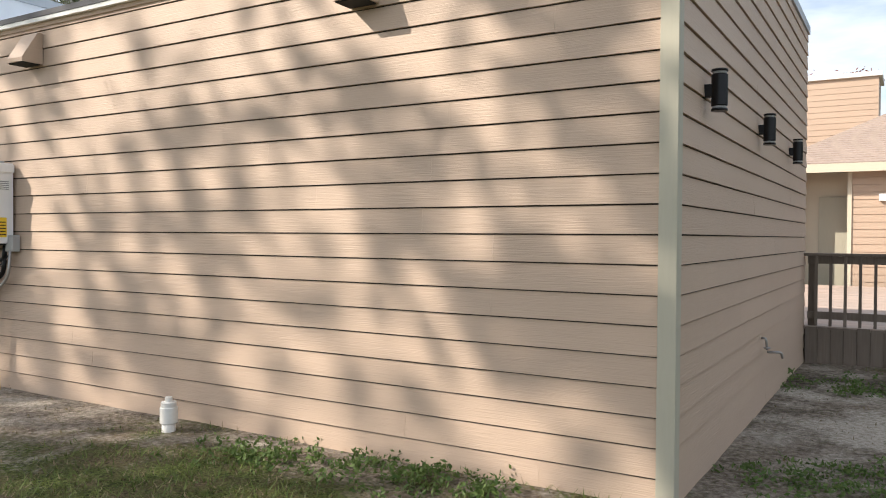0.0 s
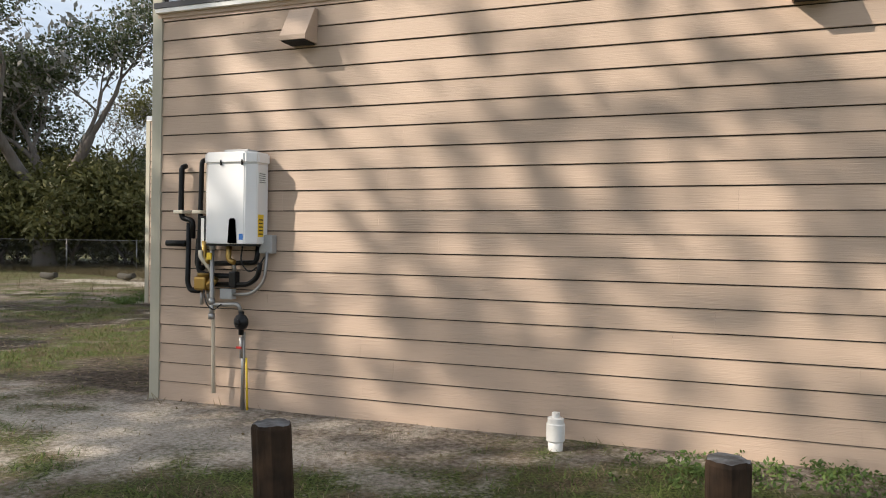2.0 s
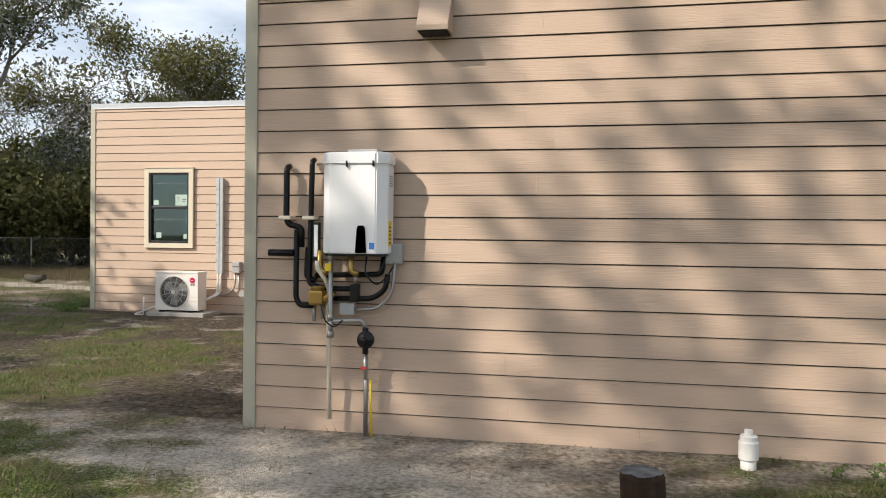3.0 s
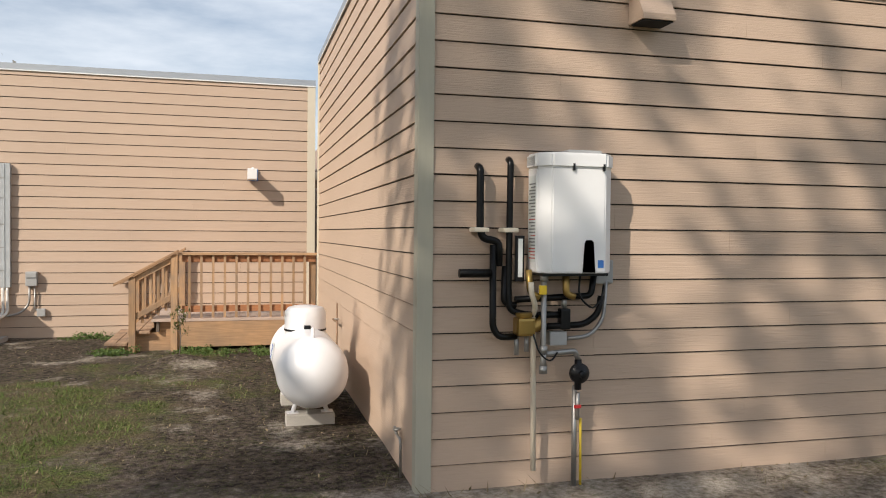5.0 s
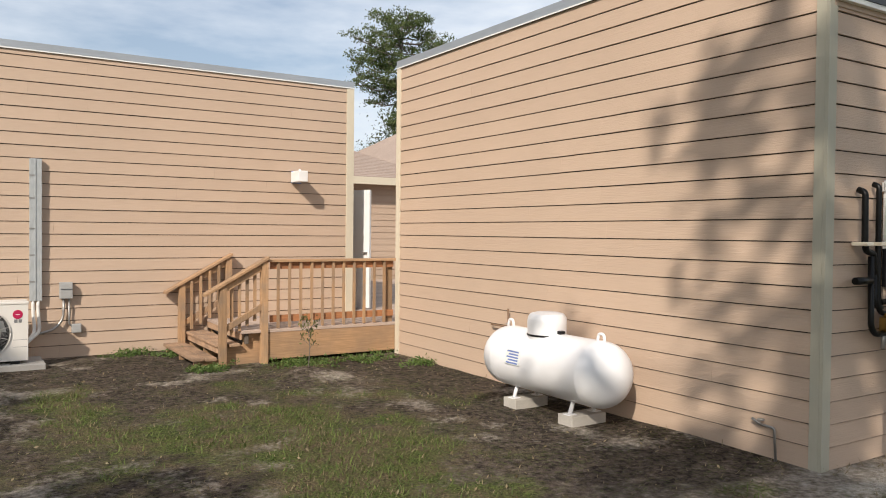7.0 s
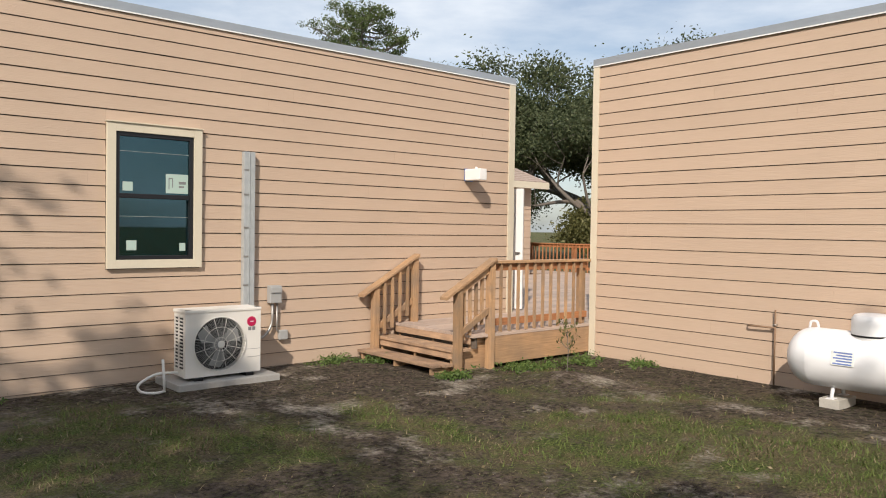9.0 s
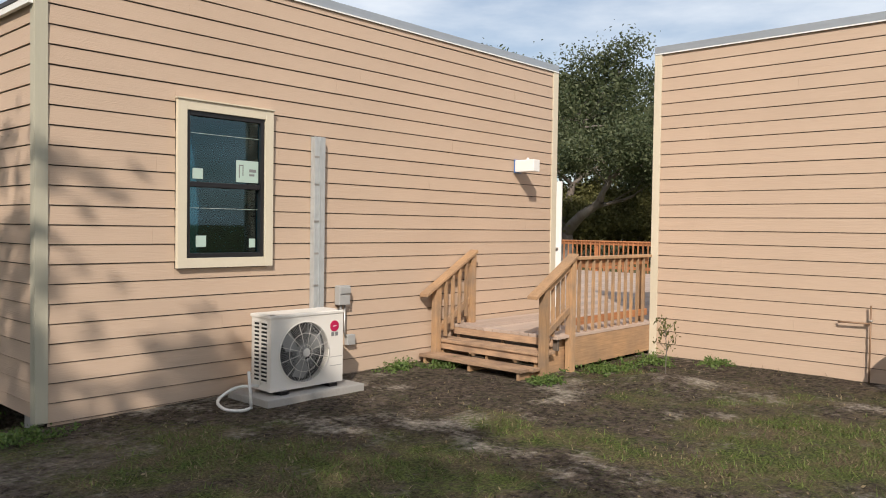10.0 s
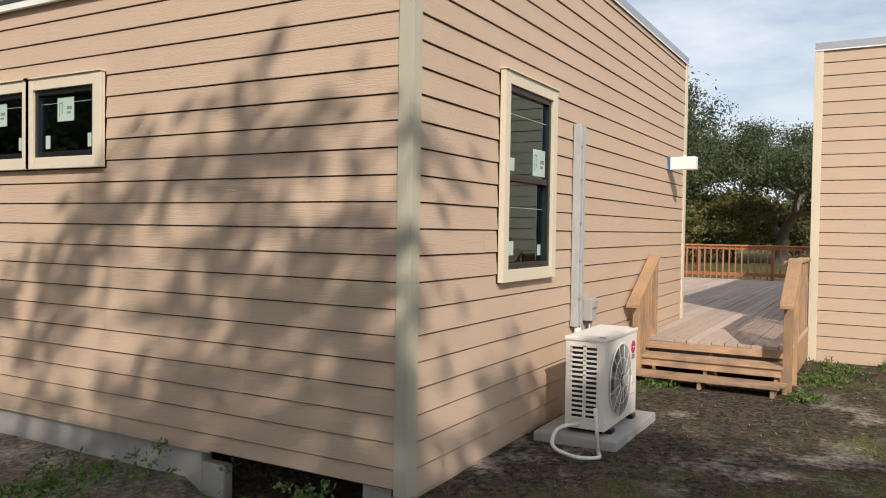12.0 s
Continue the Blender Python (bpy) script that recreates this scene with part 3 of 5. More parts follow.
def sash_window(name, label, m, w, h, mullion=False):
    """A black sash window in a cream casing; the origin is the lower left of the casing, y points out of the room."""
    win = thing(name, label, "window", kind="structure")
    win.matrix_world = m
    c = 0.095
    part("casing", boxes((0, c, 0.0, 0.045, 0, h), (w - c, w, 0.0, 0.045, 0, h), (c, w - c, 0.0, 0.043, 0, c), (c, w - c, 0.0, 0.043, h - c, h), bevel=0.003), WINTRIM, win, "cream painted casing")
    part("head_flashing", boxes((-0.01, w + 0.01, 0.0, 0.06, h, h + 0.012)), WINTRIM, win)
    f = 0.045
    mid = h / 2 - 0.02
    part("window_frame", boxes((c, c + f, -0.05, 0.02, c, h - c), (w - c - f, w - c, -0.05, 0.02, c, h - c), (c + f, w - c - f, -0.05, 0.02, c, c + f), (c + f, w - c - f, -0.05, 0.02, h - c - f, h - c), bevel=0.004), BLACKFRAME, win, "black vinyl frame")
    if not mullion:
        part("meeting_rail", boxes((c + f, w - c - f, -0.045, 0.012, mid, mid + 0.05), bevel=0.004), BLACKFRAME, win)
        panes = ((c + f, w - c - f, c + f, mid, -0.035), (c + f, w - c - f, mid + 0.05, h - c - f, -0.015))
    else:
        panes = ((c + f, w - c - f, c + f, h - c - f, -0.02),)
    for a, e, lo, hi, y in panes:
        p = part("pane", boxes((a, e, y, y + 0.004, lo, hi)), GLASS, win)
        p.visible_shadow = False
    for z, y in ((0.81, -0.009), (0.36, -0.029)) if not mullion else ((0.72, -0.014),):
        part("tape", boxes((c + f, w - c - f, y, y + 0.002, h * z, h * z + 0.003)), STICKER, win, "thin strip of clear tape")

    def sticker(x0, z0, sw, sh, y, marks=False):
        s = part("sticker", boxes((x0, x0 + sw, y, y + 0.002, z0, z0 + sh)), STICKER, win, "pale green film sticker")
        if marks:
            bars = [(0.12, 0.16, 0.2, 0.8), (0.16, 0.32, 0.74, 0.8), (0.28, 0.32, 0.3, 0.8), (0.58, 0.9, 0.48, 0.62), (0.58, 0.82, 0.3, 0.4)]
            part("print", boxes(*[(x0 + sw * a, x0 + sw * e, y + 0.002, y + 0.003, z0 + sh * lo, z0 + sh * hi) for a, e, lo, hi in bars]), INK, s, "grey bars and an open square")

    if mullion:
        sticker(w * 0.36, h * 0.52, w * 0.22, h * 0.26, -0.015, True)
        sticker(w - c - f - 0.09, c + f + 0.03, 0.06, 0.11, -0.015)
        sticker(c + f + 0.05, c + f + 0.03, 0.06, 0.11, -0.015)
    else:
        sticker(w - c - f - 0.27, mid + 0.07, 0.26, 0.22, -0.010, True)
        sticker(c + f + 0.04, mid + 0.08, 0.11, 0.10, -0.010)
        sticker(c + f + 0.09, c + f + 0.06, 0.11, 0.11, -0.030)
        sticker(w - c - f - 0.10, c + f + 0.05, 0.07, 0.09, -0.030)
    return win


sash_window("window_1", "tall black sash window in cream casing", pose(WIN[0], B_Y0 - 0.022, WIN[2]) @ Matrix.Diagonal((1, -1, 1, 1)), WIN[1] - WIN[0], WIN[3] - WIN[2])
for k, y1 in enumerate((16.39, 17.31)):
    sash_window("window_%d" % (k + 2), "high black awning window in cream casing", pose(B_X0 - 0.022, y1 + 0.019, SIDEWIN[2], 0, 0, -90) @ Matrix.Diagonal((1, -1, 1, 1)), 0.965, 0.75, True)

# ---- gas tank ----
def gas_tank():
    tank = thing("gas_tank", "white horizontal propane tank on concrete blocks", "gas tank", at=(-9.24, 6.82, 0))
    r, half, zc = 0.305, 0.67, 0.635
    prof = []
    for k in range(9):
        a = math.pi / 2 * k / 8
        prof.append((max(0.004, r * math.sin(a)), -half - 0.26 * math.cos(a)))
    prof += [(r + 0.001, -half + 0.02), (r + 0.003, -half + 0.03), (r, -half + 0.04), (r, half - 0.04), (r + 0.003, half - 0.03), (r + 0.001, half - 0.02)]
    for k in range(8, -1, -1):
        a = math.pi / 2 * k / 8
        prof.append((max(0.004, r * math.sin(a)), half + 0.26 * math.cos(a)))
    part("body", lathe(prof, pose(0, 0, zc, 90), 40), TANKPAINT, tank)
    dome = part("dome", lathe([(0.19, zc + 0.22), (0.195, zc + 0.40), (0.19, zc + 0.45), (0.165, zc + 0.485), (0.11, zc + 0.50), (0.01, zc + 0.505)], pose(0, 0.1, 0)), TANKPAINT, tank, "white valve hood")
    part("hinge", boxes((-0.03, 0.03, -0.14, -0.08, zc + 0.30, zc + 0.335), bevel=0.006), BLACKPLASTIC, dome)
    part("hood_gap", lathe([(0.197, zc + 0.27), (0.199, zc + 0.275), (0.199, zc + 0.283), (0.197, zc + 0.288)], pose(0, 0.1, 0)), BLACKPLASTIC, dome)
    for y in (-0.66, 0.68):
        bm = pipe([(0, y - 0.05, zc + 0.27), (0, y - 0.035, zc + 0.37), (0, y + 0.035, zc + 0.37), (0, y + 0.05, zc + 0.27)], 0.014, 0.04)
        part("lifting_lug", bm, TANKPAINT, tank)
    for y in (-0.42, 0.42):
        for s in (-1, 1):
            bm = tube(bmesh.new(), [(s * 0.11, y, zc - 0.27), (s * 0.15, y, 0.245)], 0.02, 8)
            leg = part("leg", bm, TANKPAINT, tank)
            part("foot", boxes((s * 0.15 - 0.05, s * 0.15 + 0.05, y - 0.04, y + 0.04, 0.238, 0.246)), TANKPAINT, leg)
    lab = part("data_plate", boxes((-0.003, 0.0, -0.11, 0.11, -0.075, 0.075), m=pose(-r * 0.985, 0.26, zc + 0.055, 0, 10, 0)), PAPER, tank, "paper label with blue print")
    bars = boxes(*[(-0.005, -0.003, -0.09, 0.09 - 0.03 * (k % 2), 0.045 - 0.028 * k, 0.060 - 0.028 * k) for k in range(5)], m=pose(-r * 0.985, 0.26, zc + 0.055, 0, 10, 0))
    part("print", bars, BLUEINK, lab)
    part("serial_print", boxes((-0.14, -0.06, -0.81, -0.80, zc + 0.12, zc + 0.13), (-0.14, -0.08, -0.815, -0.805, zc + 0.09, zc + 0.10)), INK, tank)
    return tank


gas_tank()
for y in (6.40, 7.24):
    for x in (-9.24,):
        b = boxes((-0.21, 0.21, -0.10, 0.10, 0, 0.175), bevel=0.008)
        ob = solid("concrete_block", b, BLOCK, "weathered concrete block under the gas tank", "block", "tank blocks")
        ob.location = (x, y, 0.065)

# ---- outdoor unit of the air conditioner ----
AX, AY, AZ = -13.85, 12.12, 0.27
slab = boxes((-14.42, -13.22, 11.82, 12.5, 0.10, 0.225), bevel=0.012)
solid("concrete_pad", slab, CONCRETE, "grey concrete equipment pad on bare soil", "pad")


def ac_unit():
    ac = thing("air_conditioner_unit", "ivory outdoor air conditioner unit on a pad", "air conditioner", at=(AX, AY, 0))
    w, d, z0, z1 = 0.445, 0.165, 0.262, 1.0
    bm = bmesh.new()
    cx, cz, r = -0.05, (z0 + z1) / 2 - 0.02, 0.295
    # front panel with a round opening
    ring = [bm.verts.new((cx + r * math.cos(a), -d, cz + r * math.sin(a))) for a in (2 * math.pi * k / 48 for k in range(48))]
    outer = []
    for k in range(48):
        a = 2 * math.pi * k / 48
        ca, sa = math.cos(a), math.sin(a)
        s = min(((w - cx) / ca) if ca > 1e-6 else 9, ((-w - cx) / ca) if ca < -1e-6 else 9, ((z1 - cz) / sa) if sa > 1e-6 else 9, ((z0 - cz) / sa) if sa < -1e-6 else 9)
        outer.append(bm.verts.new((cx + s * ca, -d, cz + s * sa)))
    inner = [bm.verts.new((v.co.x, -d + 0.05, v.co.z)) for v in ring]
    for k in range(48):
        j = (k + 1) % 48
        bm.faces.new((ring[k], ring[j], outer[j], outer[k]))
        bm.faces.new((inner[k], inner[j], ring[j], ring[k]))
    body = part("front_panel", bm, ACPAINT, ac)
    part("body", boxes((-w + 0.004, w, -d + 0.06, d, z0, z1 - 0.03), bevel=0.008), ACPAINT, ac)
    part("side_skin", boxes((-w, -w + 0.06, -d + 0.0005, -d + 0.06, z0, z1), (w - 0.06, w, -d + 0.0005, -d + 0.06, z0, z1), (-w + 0.06, w - 0.06, -d + 0.0005, -d + 0.06, z0, z0 + 0.04)), ACPAINT, ac)
    part("lid", boxes((-w - 0.008, w + 0.008, -d - 0.008, d + 0.008, z1 - 0.035, z1), bevel=0.01), ACPAINT, ac)
    # Solid black disc; the dark inside the housing is put into its colour.
    part("fan_shade_disc", lathe([(r * 0.985, 0), (r * 0.985, 0.006)], pose(cx, -d + 0.055, cz, 90), 40), SHADEBLACK, ac, "black disc painted for the shade in the fan opening")
    fan = part("fan", lathe([(0.06, 0), (0.075, 0.02), (0.05, 0.03)], pose(cx, -d + 0.048, cz, 90), 20), GREYPLASTIC, ac, "grey fan at rest")
    for k in range(3):
        a0 = 2 * math.pi * k / 3 + 0.5
        blade = bmesh.new()
        pts = [(0.07, a0 - 0.25), (0.26, a0 - 0.45), (0.27, a0 + 0.1), (0.2, a0 + 0.45), (0.07, a0 + 0.35)]
        vs = [blade.verts.new((cx + q * math.cos(a), -d + 0.040 - 0.01 * (i > 2), cz + q * math.sin(a))) for i, (q, a) in enumerate(pts)]
        blade.faces.new(vs)
        bmesh.ops.solidify(blade, geom=blade.faces[:], thickness=0.003)
        part("blade", blade, GREYPLASTIC, fan)
    def rim(q, thick):
        return tube(bmesh.new(), [(cx + q * math.cos(a), -d - 0.012 - 0.02 * (1 - q / 0.3), cz + q * math.sin(a)) for a in (2 * math.pi * k / 40 for k in range(41))], thick, 6)

    for q, thick in ((0.302, 0.006), (0.19, 0.003), (0.075, 0.003)):
        part("guard_ring", rim(q, thick), ACPAINT, ac)
    for k in range(12):
        a = 2 * math.pi * (k + 0.5) / 12
        part("guard_spoke", tube(bmesh.new(), [(cx + q * math.cos(a), -d - 0.013 - 0.02 * (1 - q / 0.3), cz + q * math.sin(a)) for q in (0.05, 0.30)], 0.0028, 6), ACPAINT, ac)
    wires = bmesh.new()
    for k in range(96):
        a = 2 * math.pi * k / 96
        tube(wires, [(cx + q * math.cos(a + t), -d - 0.011 - 0.02 * (1 - q / 0.3), cz + q * math.sin(a + t)) for q, t in ((0.07, 0), (0.15, 0.10), (0.23, 0.16), (0.30, 0.19))], 0.002, 4, False)
    part("guard_wire", wires, WIRE, ac, "fine curved guard wires")["kind"] = "stuff"
    part("guard_hub", lathe([(0.036, 0), (0.042, 0.008), (0.042, 0.016), (0.03, 0.022)], pose(cx, -d - 0.028, cz, 90), 24), ACPAINT, ac)
    part("badge", lathe([(0.056, 0), (0.056, 0.004), (0.052, 0.006)], pose(w - 0.115, -d - 0.001, z1 - 0.16, 90), 28), MAGENTA, ac, "round crimson badge")
    part("badge_mark", boxes((w - 0.135, w - 0.095, -d - 0.0095, -d - 0.007, z1 - 0.164, z1 - 0.156)), WHITEPAINT, ac)
    part("badge_bars", boxes((w - 0.155, w - 0.118, -d - 0.003, -d, z1 - 0.262, z1 - 0.222), (w - 0.106, w - 0.069, -d - 0.003, -d, z1 - 0.262, z1 - 0.222)), INK, ac)
    for z in (z0 + 0.26, z0 + 0.17):
        part("panel_seam", boxes((w - 0.17, w - 0.01, -d - 0.0012, -d + 0.0005, z, z + 0.004)), INK, ac)
    # louvred side
    # Black sheet that paints the shade between the slats.
    part("louvre_shade_sheet", boxes((-w - 0.001, -w + 0.003, -d + 0.07, d - 0.06, z0 + 0.08, z1 - 0.07)), SHADEBLACK, ac)
    for k in range(16):
        z = z0 + 0.08 + k * 0.0385
        part("slat", boxes((-w - 0.012, -w - 0.0015, -d + 0.06, d - 0.05, z, z + 0.017), bevel=0.003), ACPAINT, ac)
    part("louvre_frame", boxes((-w - 0.012, -w - 0.0015, -0.012, 0.012, z0 + 0.06, z1 - 0.06)), ACPAINT, ac)
    for x in (-0.3, 0.3):
        part("foot", boxes((x - 0.05, x + 0.05, -d - 0.03, d + 0.03, 0.226, z0), bevel=0.006), BLACKPLASTIC, ac)


ac_unit()
drain = pipe([(-14.28, 12.16, 0.30), (-14.48, 12.28, 0.30), (-14.72, 12.24, 0.2), (-14.76, 12.0, 0.165), (-14.66, 11.86, 0.165), (-14.53, 11.92, 0.165)], 0.015, 0.12)
dh = thing("drain_hose", "white plastic condensate pipe curling on the soil", "hose")
part("hose", drain, PVC, dh)
part("riser", tube(bmesh.new(), [(-14.53, 11.92, 0.15), (-14.54, 11.95, 0.50)], 0.014), PVC, dh)


def line_cover():
    t = thing("line_set_cover", "grey metal pipe cover running up the wall", "pipe cover")
    x0, x1, y = -13.345, -13.20, B_Y0 - 0.022
    part("channel", boxes((x0, x1, y - 0.075, y, 0.95, 2.83), bevel=0.005), SHEET, t)
    part("edge_seam", boxes((x0 + 0.062, x0 + 0.072, y - 0.084, y - 0.0755, 0.95, 2.83)), SHEET, t)
    for z in (1.2, 1.55, 1.9, 2.3, 2.6):
        part("strap", boxes((x0 - 0.004, x0 + 0.06, y - 0.079, y - 0.0755, z, z + 0.02)), GALV, t)
    for k, dx in enumerate((0.04, 0.10)):
        part("refrigerant_line", pipe([(x0 + dx, y - 0.05, 1.0), (x0 + dx, y - 0.05, 0.78), (x0 + dx + 0.02, y - 0.1, 0.55), (x0 - 0.05, AY + 0.1, 0.45)], 0.022, 0.1), PVC, t)


line_cover()


def disconnect():
    y = B_Y0 - 0.02
    t = thing("disconnect_box", "grey electrical disconnect box on the siding", "electrical box")
    part("box", boxes((-12.99, -12.83, y - 0.09, y, 0.97, 1.19), bevel=0.01), GREYPLASTIC, t)
    part("cover", boxes((-12.985, -12.835, y - 0.105, y - 0.09, 1.10, 1.17), bevel=0.005), GREYPLASTIC, t)
    part("conduit", pipe([(-12.94, y - 0.05, 0.97), (-12.94, y - 0.05, 0.7), (-13.05, y - 0.07, 0.56), (-13.35, y - 0.15, 0.5)], 0.017, 0.08), GALV, t)
    part("conduit", pipe([(-12.87, y - 0.04, 0.97), (-12.87, y - 0.04, 0.62), (-12.8, y - 0.03, 0.56)], 0.012, 0.05), GALV, t)
    part("outlet_box", boxes((-12.84, -12.72, y - 0.06, y, 0.50, 0.62), bevel=0.01), GREYPLASTIC, t)


disconnect()


def flood_lamp():
    y = B_Y0 - 0.02
    t = thing("wall_lamp", "white box wall lamp with blue backing", "lamp")
    part("back_plate", boxes((-9.70, -9.55, y - 0.03, y, 2.66, 2.85), bevel=0.006), BLUE, t, "blue protective film")
    part("housing", boxes((-9.72, -9.57, y - 0.36, y - 0.03, 2.67, 2.84), bevel=0.012), WHITEPAINT, t)
    part("sensor", lathe([(0.02, 0), (0.02, 0.02), (0.012, 0.032)], pose(-9.64, y - 0.2, 2.84)), WHITEPAINT, t)


flood_lamp()


# ---- heater on building A ----
def heater():
    y = A_Y0 - 0.02
    h = thing("water_heater", "white tankless water heater hung on the wall", "water heater")
    f = y - 0.26
    x0, x1, z0, z1 = -8.0, -7.48, 1.58, 2.26
    ch = 0.075
    bm = bmesh.new()
    out = [(x0, y - 0.02), (x0, f + ch), (x0 + ch, f), (x1 - ch, f), (x1, f + ch), (x1, y - 0.02)]
    lo, hi = [bm.verts.new((a, c, z0)) for a, c in out], [bm.verts.new((a, c, z1)) for a, c in out]
    for k in range(6):
        j = (k + 1) % 6
        bm.faces.new((lo[k], lo[j], hi[j], hi[k]))
    bm.faces.new(lo[::-1]), bm.faces.new(hi)
    bmesh.ops.bevel(bm, geom=bm.edges[:], offset=0.008, segments=2, affect="EDGES")
    part("body", bm, WHITEPAINT, h)
    bm = bmesh.new()
    out = [(x0 - 0.012, y - 0.01), (x0 - 0.012, f + ch - 0.005), (x0 + ch - 0.006, f - 0.012), (x1 - ch + 0.006, f - 0.012), (x1 + 0.012, f + ch - 0.005), (x1 + 0.012, y - 0.01)]
    lo, hi = [bm.verts.new((a, c, z1 - 0.005)) for a, c in out], [bm.verts.new((a, c, z1 + 0.095)) for a, c in out]
    for k in range(6):
        j = (k + 1) % 6
        bm.faces.new((lo[k], lo[j], hi[j], hi[k]))
    bm.faces.new(lo[::-1]), bm.faces.new(hi)
    bmesh.ops.bevel(bm, geom=bm.edges[:], offset=0.014, segments=2, affect="EDGES")
    cap = part("top_cover", bm, WHITEPAINT, h)
    part("vent", boxes((x0 + 0.2, x1 - 0.08, f + 0.05, f + 0.2, z1 + 0.09, z1 + 0.12), bevel=0.01), GREYPLASTIC, cap, "grey exhaust vent")
    for x in (x0 + 0.21, x1 - 0.1):
        part("clip", boxes((x, x + 0.012, f - 0.018, f - 0.0, z1 - 0.02, z1 + 0.025)), BLACKPLASTIC, cap)
    for k in range(8):
        part("vent_slot", boxes((x0 - 0.0145, x0 - 0.0125, f + 0.09 + 0.018 * k, f + 0.098 + 0.018 * k, z1 + 0.02, z1 + 0.075)), GREYPLASTIC, cap)
    bm = bmesh.new()
    vs = [bm.verts.new(v) for v in ((x1 - 0.235, f - 0.006, z0 + 0.005), (x1 - 0.145, f - 0.006, z0 + 0.005), (x1 - 0.158, f - 0.006, z0 + 0.20), (x1 - 0.17, f - 0.006, z0 + 0.215), (x1 - 0.21, f - 0.006, z0 + 0.215), (x1 - 0.222, f - 0.006, z0 + 0.20))]
    bm.faces.new(vs)
    bmesh.ops.solidify(bm, geom=bm.faces[:], thickness=0.006)
    part("control_panel", bm, BLACKPLASTIC, h, "black control panel")
    part("energy_sticker", boxes((x1 - 0.125, x1 - 0.085, f - 0.002, f, z0 + 0.035, z0 + 0.085)), BLUE, h, "small blue sticker")
    lab = part("instruction_label", boxes((x0 - 0.0025, x0 + 0.004, f + 0.09, f + 0.22, z0 + 0.07, z1 - 0.05)), PAPER, h, "white instruction label")
    rows = [(x0 - 0.004, x0 - 0.0024, f + 0.10, f + 0.205 - 0.03 * (k % 3 == 1), z0 + 0.09 + k * 0.021, z0 + 0.098 + k * 0.021) for k in range(24)]
    part("print", boxes(*rows[:4], *rows[7:8], *rows[12:13]), REDINK, lab)
    part("print", boxes(*rows[4:7], *rows[8:12], *rows[13:]), INK, lab)
    yl = part("yellow_label", boxes((x1 - 0.004, x1 + 0.0025, f + 0.09, f + 0.17, z0 + 0.06, z0 + 0.25)), YELLOW, h, "yellow energy label")
    part("print", boxes(*[(x1 + 0.0025, x1 + 0.004, f + 0.10, f + 0.16, z0 + 0.08 + k * 0.03, z0 + 0.09 + k * 0.03) for k in range(5)]), BLACKPLASTIC, yl)
    wl2 = part("rating_label", boxes((x1 - 0.004, x1 + 0.0025, f + 0.09, f + 0.20, z1 - 0.17, z1 - 0.07)), PAPER, h)
    part("print", boxes(*[(x1 + 0.0025, x1 + 0.004, f + 0.10, f + 0.19, z1 - 0.16 + k * 0.018, z1 - 0.153 + k * 0.018) for k in range(5)]), INK, wl2)
    # pipework
    part("insulated_pipe", pipe([(-8.35, y - 0.02, 2.27), (-8.35, y - 0.075, 2.25), (-8.35, y - 0.08, 1.86), (-8.33, y - 0.08, 1.80), (-8.22, y - 0.08, 1.78), (-8.22, y - 0.08, 1.62)], 0.025, 0.04), FOAM, h, "black insulated pipe")
    part("insulated_pipe", pipe([(-8.14, y - 0.02, 2.32), (-8.14, y - 0.065, 2.30), (-8.15, y - 0.075, 1.5), (-8.15, y - 0.09, 1.33), (-8.02, y - 0.1, 1.30), (-7.75, y - 0.1, 1.30)], 0.022, 0.05), FOAM, h, "black insulated pipe")
    part("insulated_pipe", pipe([(-8.49, y - 0.09, 1.575), (-8.28, y - 0.09, 1.575)], 0.028), FOAM, h, "black insulated stub")
    part("insulated_pipe", pipe([(-8.26, y - 0.08, 1.76), (-8.26, y - 0.09, 1.22), (-8.22, y - 0.1, 1.16), (-8.1, y - 0.1, 1.16)], 0.023, 0.05), FOAM, h, "black insulated pipe")
    part("insulated_pipe", pipe([(-8.0, y - 0.1, 1.22), (-7.62, y - 0.1, 1.23), (-7.52, y - 0.1, 1.30), (-7.50, y - 0.1, 1.42)], 0.022, 0.05), FOAM, h, "black insulated pipe")
    for x in (-8.35, -8.15):
        part("pipe_clamp", boxes((x - 0.05, x + 0.05, y - 0.125, y, 1.84, 1.87), bevel=0.008), CREAMPVC, h)
    gauge = part("thermometer", boxes((-8.115, -8.055, y - 0.115, y - 0.085, 1.52, 1.82), bevel=0.006), BLACKPLASTIC, h, "black framed thermometer")
    part("scale", boxes((-8.10, -8.07, y - 0.119, y - 0.1155, 1.55, 1.80)), PAPER, gauge, "pale thermometer scale")
    part("bottom_plate", boxes((x0 + 0.03, x1 - 0.03, y - 0.22, y - 0.02, z0 - 0.02, z0 - 0.001)), BLACKPLASTIC, h)
    part("insulated_pipe", pipe([(-8.10, y - 0.07, 1.40), (-7.56, y - 0.07, 1.42), (-7.54, y - 0.07, 1.56)], 0.022, 0.04), FOAM, h, "black insulated pipe")
    part("insulated_pipe", pipe([(-8.17, y - 0.06, 1.62), (-8.18, y - 0.07, 1.38), (-8.1, y - 0.08, 1.36)], 0.022, 0.04), FOAM, h, "black insulated pipe")
    part("mixing_valve", boxes((-7.80, -7.73, y - 0.13, y - 0.06, 1.20, 1.34), bevel=0.012), BLACKPLASTIC, h, "black mixing valve")
    part("valve_cap", lathe([(0.018, 0), (0.018, 0.05), (0.012, 0.06)], pose(-7.765, y - 0.095, 1.34), 12), GALV, h)
